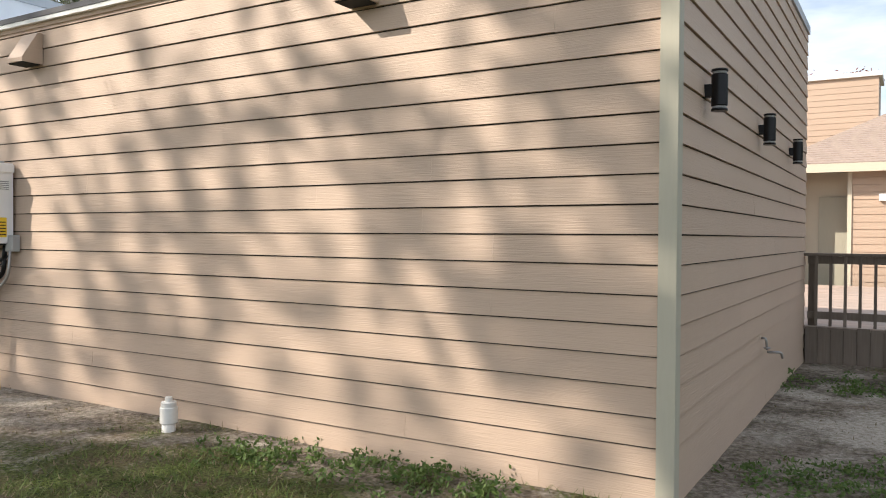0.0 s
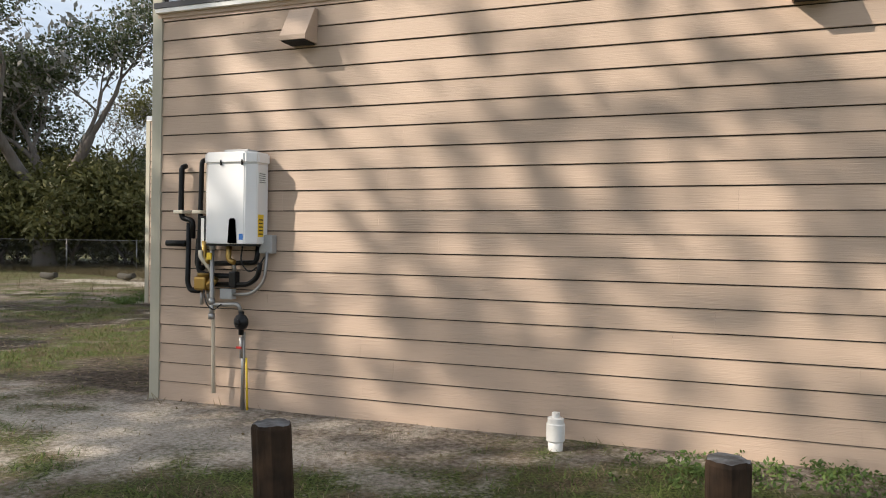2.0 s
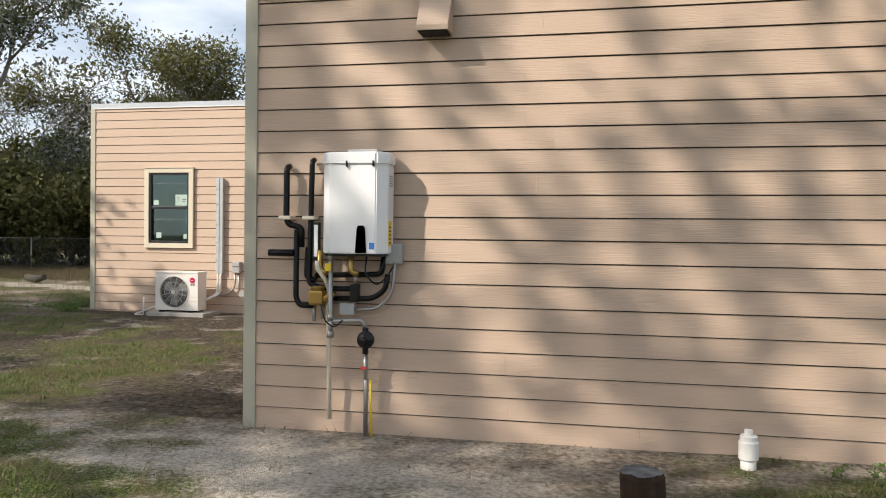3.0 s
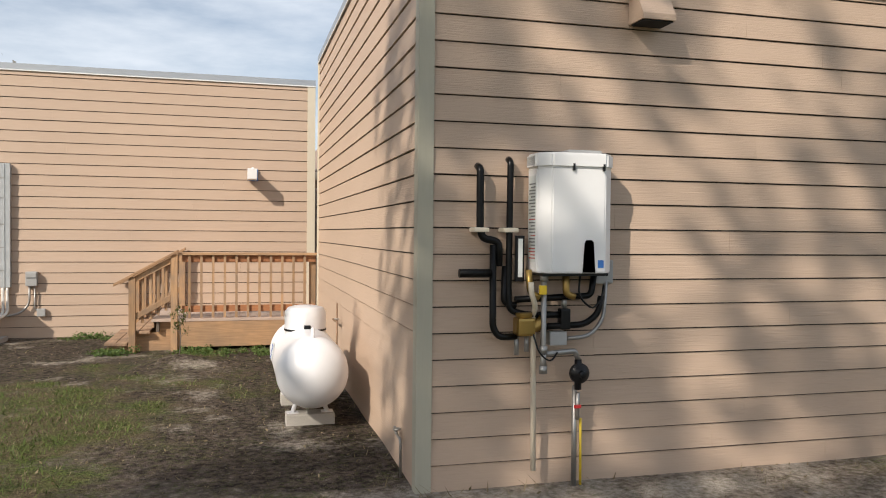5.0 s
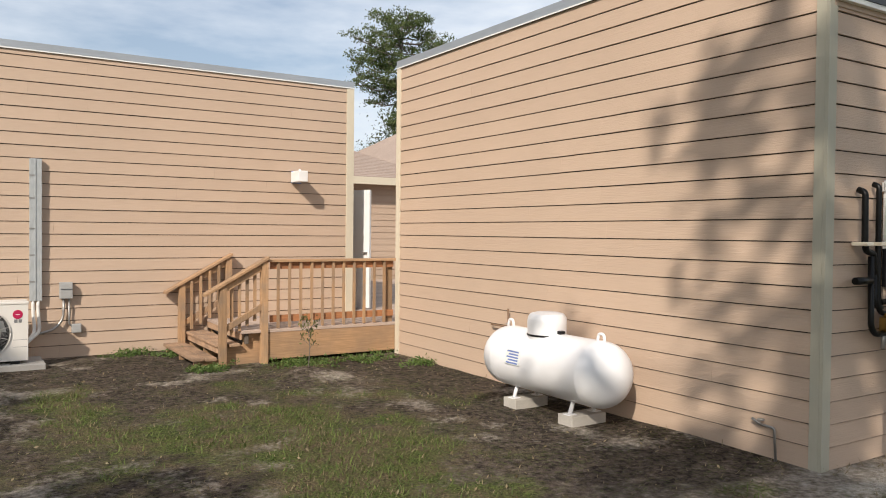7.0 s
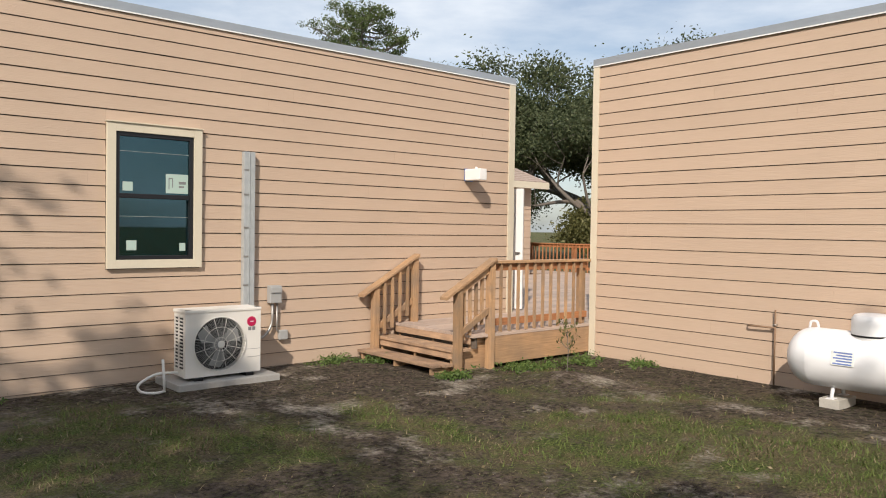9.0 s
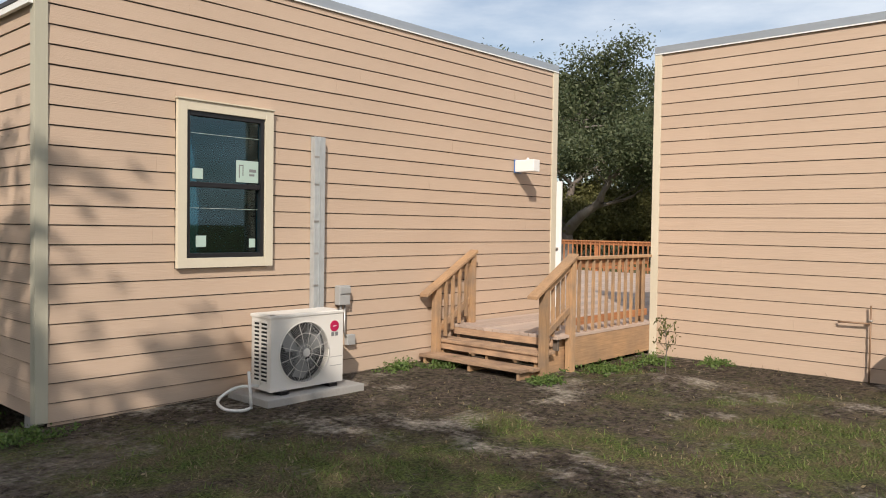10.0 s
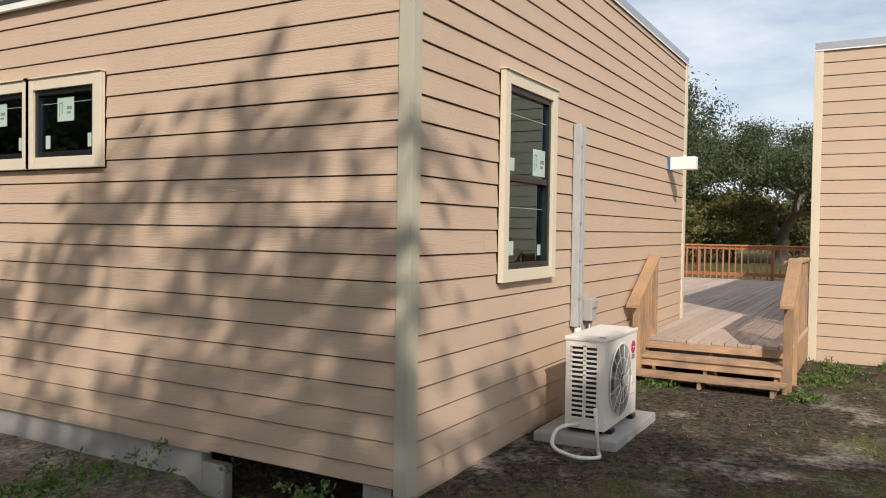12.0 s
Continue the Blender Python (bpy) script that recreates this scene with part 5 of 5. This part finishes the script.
def leaf_mesh(name, centres, count, sigma, size, mat, seed, flat=0.7):
    """Many small leaf blades scattered in clumps about the twig ends."""
    r = np.random.default_rng(seed)
    c = np.repeat(np.array([list(t) for t in centres]), count, axis=0)
    n = len(c)
    c = c + r.normal(0, 1, (n, 3)) * np.array([sigma, sigma, sigma * flat])
    u = r.normal(0, 1, (n, 3))
    u /= np.linalg.norm(u, axis=1)[:, None]
    v = np.cross(u, r.normal(0, 1, (n, 3)))
    v /= np.linalg.norm(v, axis=1)[:, None]
    s = size * r.uniform(0.6, 1.4, (n, 1))
    verts = np.stack([c - u * s, c + v * s * 0.45, c + u * s, c - v * s * 0.45], axis=1).reshape(-1, 3)
    me = bpy.data.meshes.new(name)
    me.from_pydata(verts.tolist(), [], np.arange(n * 4).reshape(-1, 4).tolist())
    me.materials.append(mat)
    return me


def tree(label, x, y, seed, trunk=2.0, length=3.2, radius=0.3, depth=4, spread=0.75, lift=0.06, count=60, sigma=0.5, size=0.13, mat=OAKLEAF, stems=3, moss=0, flat=0.7, scale=1.0, lean=(0, 0)):
    rnd = random.Random(seed)
    t = thing("tree", label, "tree", at=(x, y, GZ - 0.1))
    out, tips = [], []
    top = Vector((lean[0] + rnd.uniform(-0.2, 0.2), lean[1] + rnd.uniform(-0.2, 0.2), trunk))
    out.append(([Vector((0, 0, 0)), Vector((0, 0, 0.25)), top * 0.5, top], [radius * 1.5, radius * 1.15, radius, radius * 0.9]))
    for k in range(stems):
        a = 2 * math.pi * (k + rnd.uniform(-0.3, 0.3)) / stems
        limb_tubes(rnd, top.copy(), Vector((math.cos(a) * spread, math.sin(a) * spread, 0.75)), length, radius * 0.75, depth, spread, lift, out, tips)
    bm = bmesh.new()
    for pts, rad in out:
        tube(bm, pts, [max(0.012, q) for q in rad], 6 if rad[0] < 0.12 else 9, caps=False)
    part("trunk", bm, BARK, t)
    if count:
        crown = new("crown", leaf_mesh("crown", tips, count, sigma, size, mat, seed, flat))
        crown.parent = t
    if moss:
        m = new("moss", leaf_mesh("moss", tips[::3], moss, 0.35, 0.16, MOSS, seed + 1, 1.6))
        m.parent = t
        tagged(m, "grey hanging moss")
    t.scale = (scale,) * 3
    return t


def pine_tree(x, y, top, seed):
    """A tall pine: one straight trunk, level boughs in the upper third, needle tufts at their ends."""
    rnd = random.Random(seed)
    t = thing("tree", "tall pine with open tufted crown", "tree", at=(x, y, GZ - 0.1))
    bm = tube(bmesh.new(), [(0, 0, 0), (0.1, 0, top * 0.4), (0.0, 0.1, top * 0.75), (0.1, 0, top)], [0.26, 0.21, 0.14, 0.03], 9)
    tips = []
    for k in range(44):
        f = (k + rnd.random()) / 44
        z = top * (0.64 + 0.36 * f)
        reach = 0.6 + 3.1 * math.sin(math.pi * (0.2 + 0.72 * f)) * rnd.uniform(0.6, 1.0)
        a = k * 2.4 + rnd.uniform(-0.4, 0.4)
        out = Vector((math.cos(a), math.sin(a), 0))
        p0, p1 = Vector((0.05, 0.05, z)), Vector((0, 0, z + 0.25 * reach * rnd.uniform(0.0, 1.0))) + out * reach
        pm = (p0 + p1) / 2 - Vector((0, 0, 0.12 * reach))
        tube(bm, [p0, pm, p1], [0.06, 0.045, 0.015], 5, False)
        for i in range(int(4 + 3 * reach)):
            g = rnd.uniform(0.45, 1.0)
            q = pm.lerp(p1, max(0, 2 * g - 1)) if g > 0.5 else p0.lerp(pm, 2 * g)
            e = q + Vector((rnd.uniform(-0.7, 0.7), rnd.uniform(-0.7, 0.7), rnd.uniform(0.05, 0.45)))
            tube(bm, [q, e], [0.02, 0.01], 4, False)
            tips.append(e)
    part("trunk", bm, BARK, t)
    new("crown", leaf_mesh("crown", tips, 46, 0.17, 0.075, PINELEAF, seed, 0.6)).parent = t
    return t


def copy_tree(src, x, y, turn, s, label=""):
    c = copy_thing(src, pose(x, y, GZ - 0.1, 0, 0, turn))
    c.scale = (s,) * 3
    return tagged(c, label)


oak = tree("dark green live oak with spreading mossy limbs", -33.5, 25.5, 11, 2.3, 3.0, 0.36, 4, 0.75, 0.07, 75, 0.38, 0.075, moss=24, scale=1.3)
oak_b = tree("broad live oak with a dense dark crown", 13.5, 27.0, 23, 1.6, 3.1, 0.4, 4, 0.85, 0.02, 170, 0.42, 0.075)
olive = tree("tall sparse oak with yellowish crown", -29.0, 37.0, 31, 4.2, 3.0, 0.26, 4, 0.75, 0.08, 40, 0.42, 0.095, mat=OLIVELEAF, scale=1.15)
pine_tree(9.6, 43.7, 15.2, 47)
bare = tree("grey bare oak hung with moss", -36.5, 35.5, 53, 3.0, 2.8, 0.22, 4, 0.65, 0.08, 12, 0.4, 0.09, mat=MOSS)
bush = tree("low olive thicket shrub", -31, 28.5, 61, 0.4, 1.0, 0.06, 3, 0.9, 0.05, 80, 0.30, 0.075, mat=OLIVELEAF, stems=5)

# west and north-west woods
for x, y, a, s in ((-39, 20, 50, 1.05), (-29, 31, 120, 0.66), (-44, 29, 200, 1.15), (-47, 16, 20, 1.3), (-24.5, 40, 80, 1.0)):
    copy_tree(oak, x, y, a, s)
for x, y, a, s in ((-29.5, 41, 100, 0.95), (-34, 46, 210, 1.05)):
    copy_tree(olive, x, y, a, s)
copy_tree(bare, -32.5, 38, 90, 0.95)
for k in range(26):
    f = k / 25
    copy_tree(bush, -46 + 27 * f + (k % 3) * 0.8, 19.5 + 15 * f + (k % 4) * 0.7, 47 * k, 1.2 + 0.7 * ((k * 7) % 5) / 4)
for k in range(18):
    f = k / 17
    copy_tree(bush, -52 + 34 * f, 27 + 16 * f + (k % 3), 71 * k, 2.0 + 0.3 * (k % 3))
for k in range(22):
    f = k / 21
    copy_tree(bush, -45 + 25 * f, 21.5 + 14 * f + (k % 2) * 0.5, 37 * k, 0.85 + 0.1 * (k % 3))
# trees beyond the deck, east and north-east
for x, y, a, s in ((21, 21.5, 100, 1.1), (19.5, 33, 200, 1.45), (27, 15, 310, 0.95), (31, 25, 60, 1.25), (14.5, 38, 20, 1.35), (36, 11, 140, 1.1), (27, 38, 250, 1.5), (6.6, 40, 30, 0.74)):
    copy_tree(oak_b, x, y, a, s)
for k in range(14):
    copy_tree(bush, 14.5 + 1.3 * k, 29 - 1.2 * k + (k % 3), 61 * k, 1.2 + 0.2 * (k % 3), "dark low understorey shrub")
rust = tree("rust-leaved tree above the far roof", -3.0, 36.0, 71, 4.6, 1.6, 0.12, 3, 0.6, 0.12, 20, 0.3, 0.09, mat=RUSTLEAF)

# oaks behind the walker, whose shade falls on the walls
shade = tree("tall oak shading the walls", -16.0, -5.9, 83, 8.1, 2.9, 0.32, 4, 0.8, 0.03, 5, 0.27, 0.19)
copy_tree(shade, -11.4, -5.8, 150, 1.0)
copy_tree(shade, -25.4, 5.2, 260, 0.70)
copy_tree(shade, -25.8, 8.6, 40, 0.68)
copy_tree(shade, -23.6, -0.2, 310, 0.68)
copy_tree(shade, -29.0, 1.5, 190, 0.75)
slender = tree("slender tall oak with a small close crown", -20.0, -5.0, 91, 9.0, 1.2, 0.2, 4, 0.75, 0.06, 3, 0.22, 0.17)
copy_tree(slender, -24.9, 4.6, 100, 0.84)
copy_tree(slender, -23.4, 4.9, 200, 0.72)


def palm(x, y, z, seed):
    """A cabbage palm: a straight trunk and a head of folded fan leaves."""
    rnd = random.Random(seed)
    t = thing("palm_tree", "green cabbage palm above the shingle roof", "palm", at=(x, y, GZ - 0.1))
    part("trunk", tube(bmesh.new(), [(0, 0, 0), (0.1, 0, z * 0.5), (0, 0.05, z)], [0.2, 0.17, 0.16], 10), BARK, t)
    for k in range(26):
        a, up = k * 2.4, rnd.uniform(-0.7, 1.1)
        way = Vector((math.cos(a), math.sin(a), up)).normalized()
        side = Vector((-math.sin(a), math.cos(a), 0))
        base = Vector((0, 0.05, z))
        hub = base + way * rnd.uniform(0.7, 1.0)
        bm = tube(bmesh.new(), [base, hub], 0.015, 4)
        for i in range(17):
            g = math.radians(-100 + 200 * i / 16)
            d = way * math.cos(g) + side * math.sin(g)
            tip = hub + d * 0.85 - Vector((0, 0, 0.22))
            w = d.cross(way.cross(side)).normalized() * 0.035
            mid = hub + d * 0.45
            bm.faces.new([bm.verts.new(v) for v in (hub, mid + w, tip, mid - w)])
        part("frond", bm, PINELEAF, t)


palm(5.0, 34.0, 7.0, 3)


# ---- fence and field ----
def fence():
    t = thing("chain_link_fence", "grey chain-link fence along the wood", "fence")
    a, c = Vector((-44, 17.2, 0)), Vector((-24, 29.5, 0))
    d = (c - a)
    n = 9
    for k in range(n):
        p = a + d * k / (n - 1)
        part("post", tube(bmesh.new(), [p + Vector((0, 0, 0.05)), p + Vector((0, 0, 1.55))], 0.03, 8), GALV, t)
    part("top_rail", tube(bmesh.new(), [a + Vector((0, 0, 1.5)), c + Vector((0, 0, 1.5))], 0.02, 6), GALV, t)
    bm = bmesh.new()
    m = int(d.length / 0.12)
    for k in range(m):
        p, e = a + d * k / m, d.normalized() * 1.3
        for q, r in ((p, p + e), (p + e, p)):
            if 0 <= (q - a).length <= d.length and (r - a).length <= d.length:
                tube(bm, [q + Vector((0, 0, 0.2)), r + Vector((0, 0, 1.5))], 0.003, 3, False)
    part("wire_mesh", bm, GALV, t)


fence()
for x, y, a in ((-25.5, 18.5, 20), (-23.2, 19.6, -15)):
    solid("fallen_log", tube(bmesh.new(), [(x - 0.35, y, 0.32), (x, y + 0.05, 0.27), (x + 0.35, y - 0.05, 0.34)], [0.10, 0.12, 0.09], 10), LOG, "short dark rotten log in the grass", "log")


# ---- grass, weeds and litter ----
def blades(name, n, area, keep, mat, size, seed, label):
    r = np.random.default_rng(seed)
    xy = np.stack([r.uniform(area[0], area[1], n), r.uniform(area[2], area[3], n)], axis=1)
    verts, faces = [], []
    for x, y in xy.tolist():
        if A_X0 - 0.04 < x < A_X1 + 0.04 and A_Y0 - 0.04 < y < A_Y1 or B_X0 - 0.03 < x and y > B_Y0 - 0.04 or x > DX0 - 0.6 and y > DY0 - 0.06:
            continue
        if r.uniform() > keep(x, y):
            continue
        z = height(x, y) - 0.004
        a, lean, s, w = r.uniform(0, 6.283), r.uniform(0.5, 1.9), size * r.uniform(0.5, 1.5), r.uniform(0.0025, 0.006)
        dx, dy = math.cos(a), math.sin(a)
        k = len(verts)
        verts += [(x - dy * w, y + dx * w, z), (x + dy * w, y - dx * w, z), (x + dx * s * lean, y + dy * s * lean, z + s)]
        faces.append((k, k + 1, k + 2))
    me = bpy.data.meshes.new(name)
    me.from_pydata(verts, [], faces)
    me.materials.append(mat)
    tagged(new(name, me), label, "grass", kind="stuff")


def turf_keep(x, y):
    t, s, d = cover(x, y)
    t += 0.22 * noise.noise(Vector((x * 3.1, y * 3.1, 21.0)))
    return max(0.0, min(1.0, (t - 0.16) * 1.5))


def edge_keep(x, y):
    d = min(abs(y - A_Y0) if A_X0 < x < A_X1 else 9, abs(y - B_Y0) if B_X0 < x < B_X1 else 9, abs(x - A_X0) if A_Y0 < y < A_Y1 else 9)
    return 0.9 * math.exp(-(d / 0.12) ** 2) * max(0, 0.35 + noise.noise(Vector((x * 1.3, y * 1.3, 5))))


blades("turf", 400000, (-22, 1.5, -1.5, 16), turf_keep, GRASS, 0.044, 1, "short green turf in patches")
blades("dry_turf", 190000, (-22, 1.5, -1.5, 16), lambda x, y: turf_keep(x, y) * 0.8 + 0.05, DRYGRASS, 0.028, 2, "straw-coloured dead grass and litter")
blades("wall_straw", 60000, (-17, -1, 3.5, 12.7), edge_keep, DRYGRASS, 0.06, 3, "dead straw along the foot of the walls")
blades("field_grass", 160000, (-44, -17, 14, 30), lambda x, y: 0.95 if (y - 19.4) + 0.25 * (x + 18) > 0.6 * noise.noise(Vector((x * 0.5, y * 0.5, 2))) else 0.05, BROWNGRASS, 0.22, 4, "tall dry field grass")


def weeds(n, spots, seed):
    rnd = random.Random(seed)
    for sx, sy, r, k in spots:
        cs = [Vector((sx + rnd.gauss(0, r), sy + rnd.gauss(0, r * 0.6), GZ + abs(rnd.gauss(0.02, 0.03)))) for i in range(k)]
        me = leaf_mesh("weed_patch", cs, 18, 0.035, 0.019, WEED, rnd.randint(0, 999), 0.5)
        tagged(new("weed_patch", me), "low green broad-leaved weeds on soil", "weeds", kind="stuff")


weeds(0, ((-9.4, 10.55, 0.25, 60), (-10.3, 10.6, 0.22, 60), (-11.5, 10.75, 0.12, 50), (-8.9, 9.9, 0.15, 40), (-12.1, 12.45, 0.2, 50), (-11.6, 12.2, 0.15, 30),
          (-2.6, 4.05, 0.35, 90), (-3.7, 3.9, 0.3, 60), (0.2, 5.3, 0.5, 180), (-0.4, 8.9, 0.45, 90), (-16.4, 12.25, 0.15, 40), (-17.0, 13.0, 0.35, 110), (-17.3, 14.6, 0.4, 120)), 9)


def litter(n, seed):
    r = np.random.default_rng(seed)
    pts = []
    for x, y in np.stack([r.uniform(-21, 1, n), r.uniform(-1, 15, n)], axis=1).tolist():
        if A_X0 < x < A_X1 and A_Y0 < y < A_Y1 or x > B_X0 and y > B_Y0 or x > -11.7 and y > 10.8:
            continue
        pts.append((x, y, height(x, y) + 0.012))
    me = leaf_mesh("leaf_litter", pts, 1, 0.004, 0.015, DRYGRASS, seed)
    tagged(new("leaf_litter", me), "small dry fallen leaves and chips on soil", "leaf litter", kind="stuff")


litter(4000, 12)


def sapling(x, y):
    rnd = random.Random(4)
    t = thing("sapling", "small leafy volunteer sapling before the deck", "plant", at=(x, y, height(x, y)))
    t.scale = (0.8, 0.8, 1.2)
    bm = bmesh.new()
    tube(bm, [(0, 0, -0.02), (0.02, 0, 0.2), (-0.01, 0.01, 0.45)], [0.008, 0.006, 0.004], 6)
    tips = [Vector((-0.01, 0.01, 0.45))]
    for k in range(7):
        z = 0.18 + 0.04 * k
        a = k * 2.4
        e = Vector((0.1 * math.cos(a), 0.1 * math.sin(a), z + 0.07))
        tube(bm, [(0.01, 0, z), e], 0.003, 5)
        tips.append(e)
    part("stem", bm, BARK, t)
    ob = new("leaves", leaf_mesh("leaves", tips, 16, 0.035, 0.024, OLIVELEAF, 3))
    ob.parent = t


sapling(-10.57, 9.77)

# ---- lapped boards of the walls ----
siding(wall_a_front, "x", A_Y0, -1, A_X0 + 0.078, A_X1 - 0.078, -0.0277, 0.1126, EAVE - 0.04, seed=1)
siding(wall_a_side, "y", A_X0, -1, A_Y0 + 0.078, A_Y1 - 0.078, -0.0277, 0.1126, TOP - 0.002, seed=2)
siding(wall_a_east, "y", A_X1, 1, A_Y0 + 0.078, A_Y1 - 0.25, -0.0277, 0.1126, TOP - 0.062, seed=3)
siding(wall_b_front, "x", B_Y0, -1, B_X0 + 0.078, B_X1 - 0.103, -0.0005, 0.12, TOP - 0.022, [WIN], seed=4, course=0.1675)
siding(wall_b_side, "y", B_X0, -1, B_Y0 + 0.078, B_Y1, 0.167, 0.21, EAVE - 0.02, [SIDEWIN], seed=5, course=0.1675)
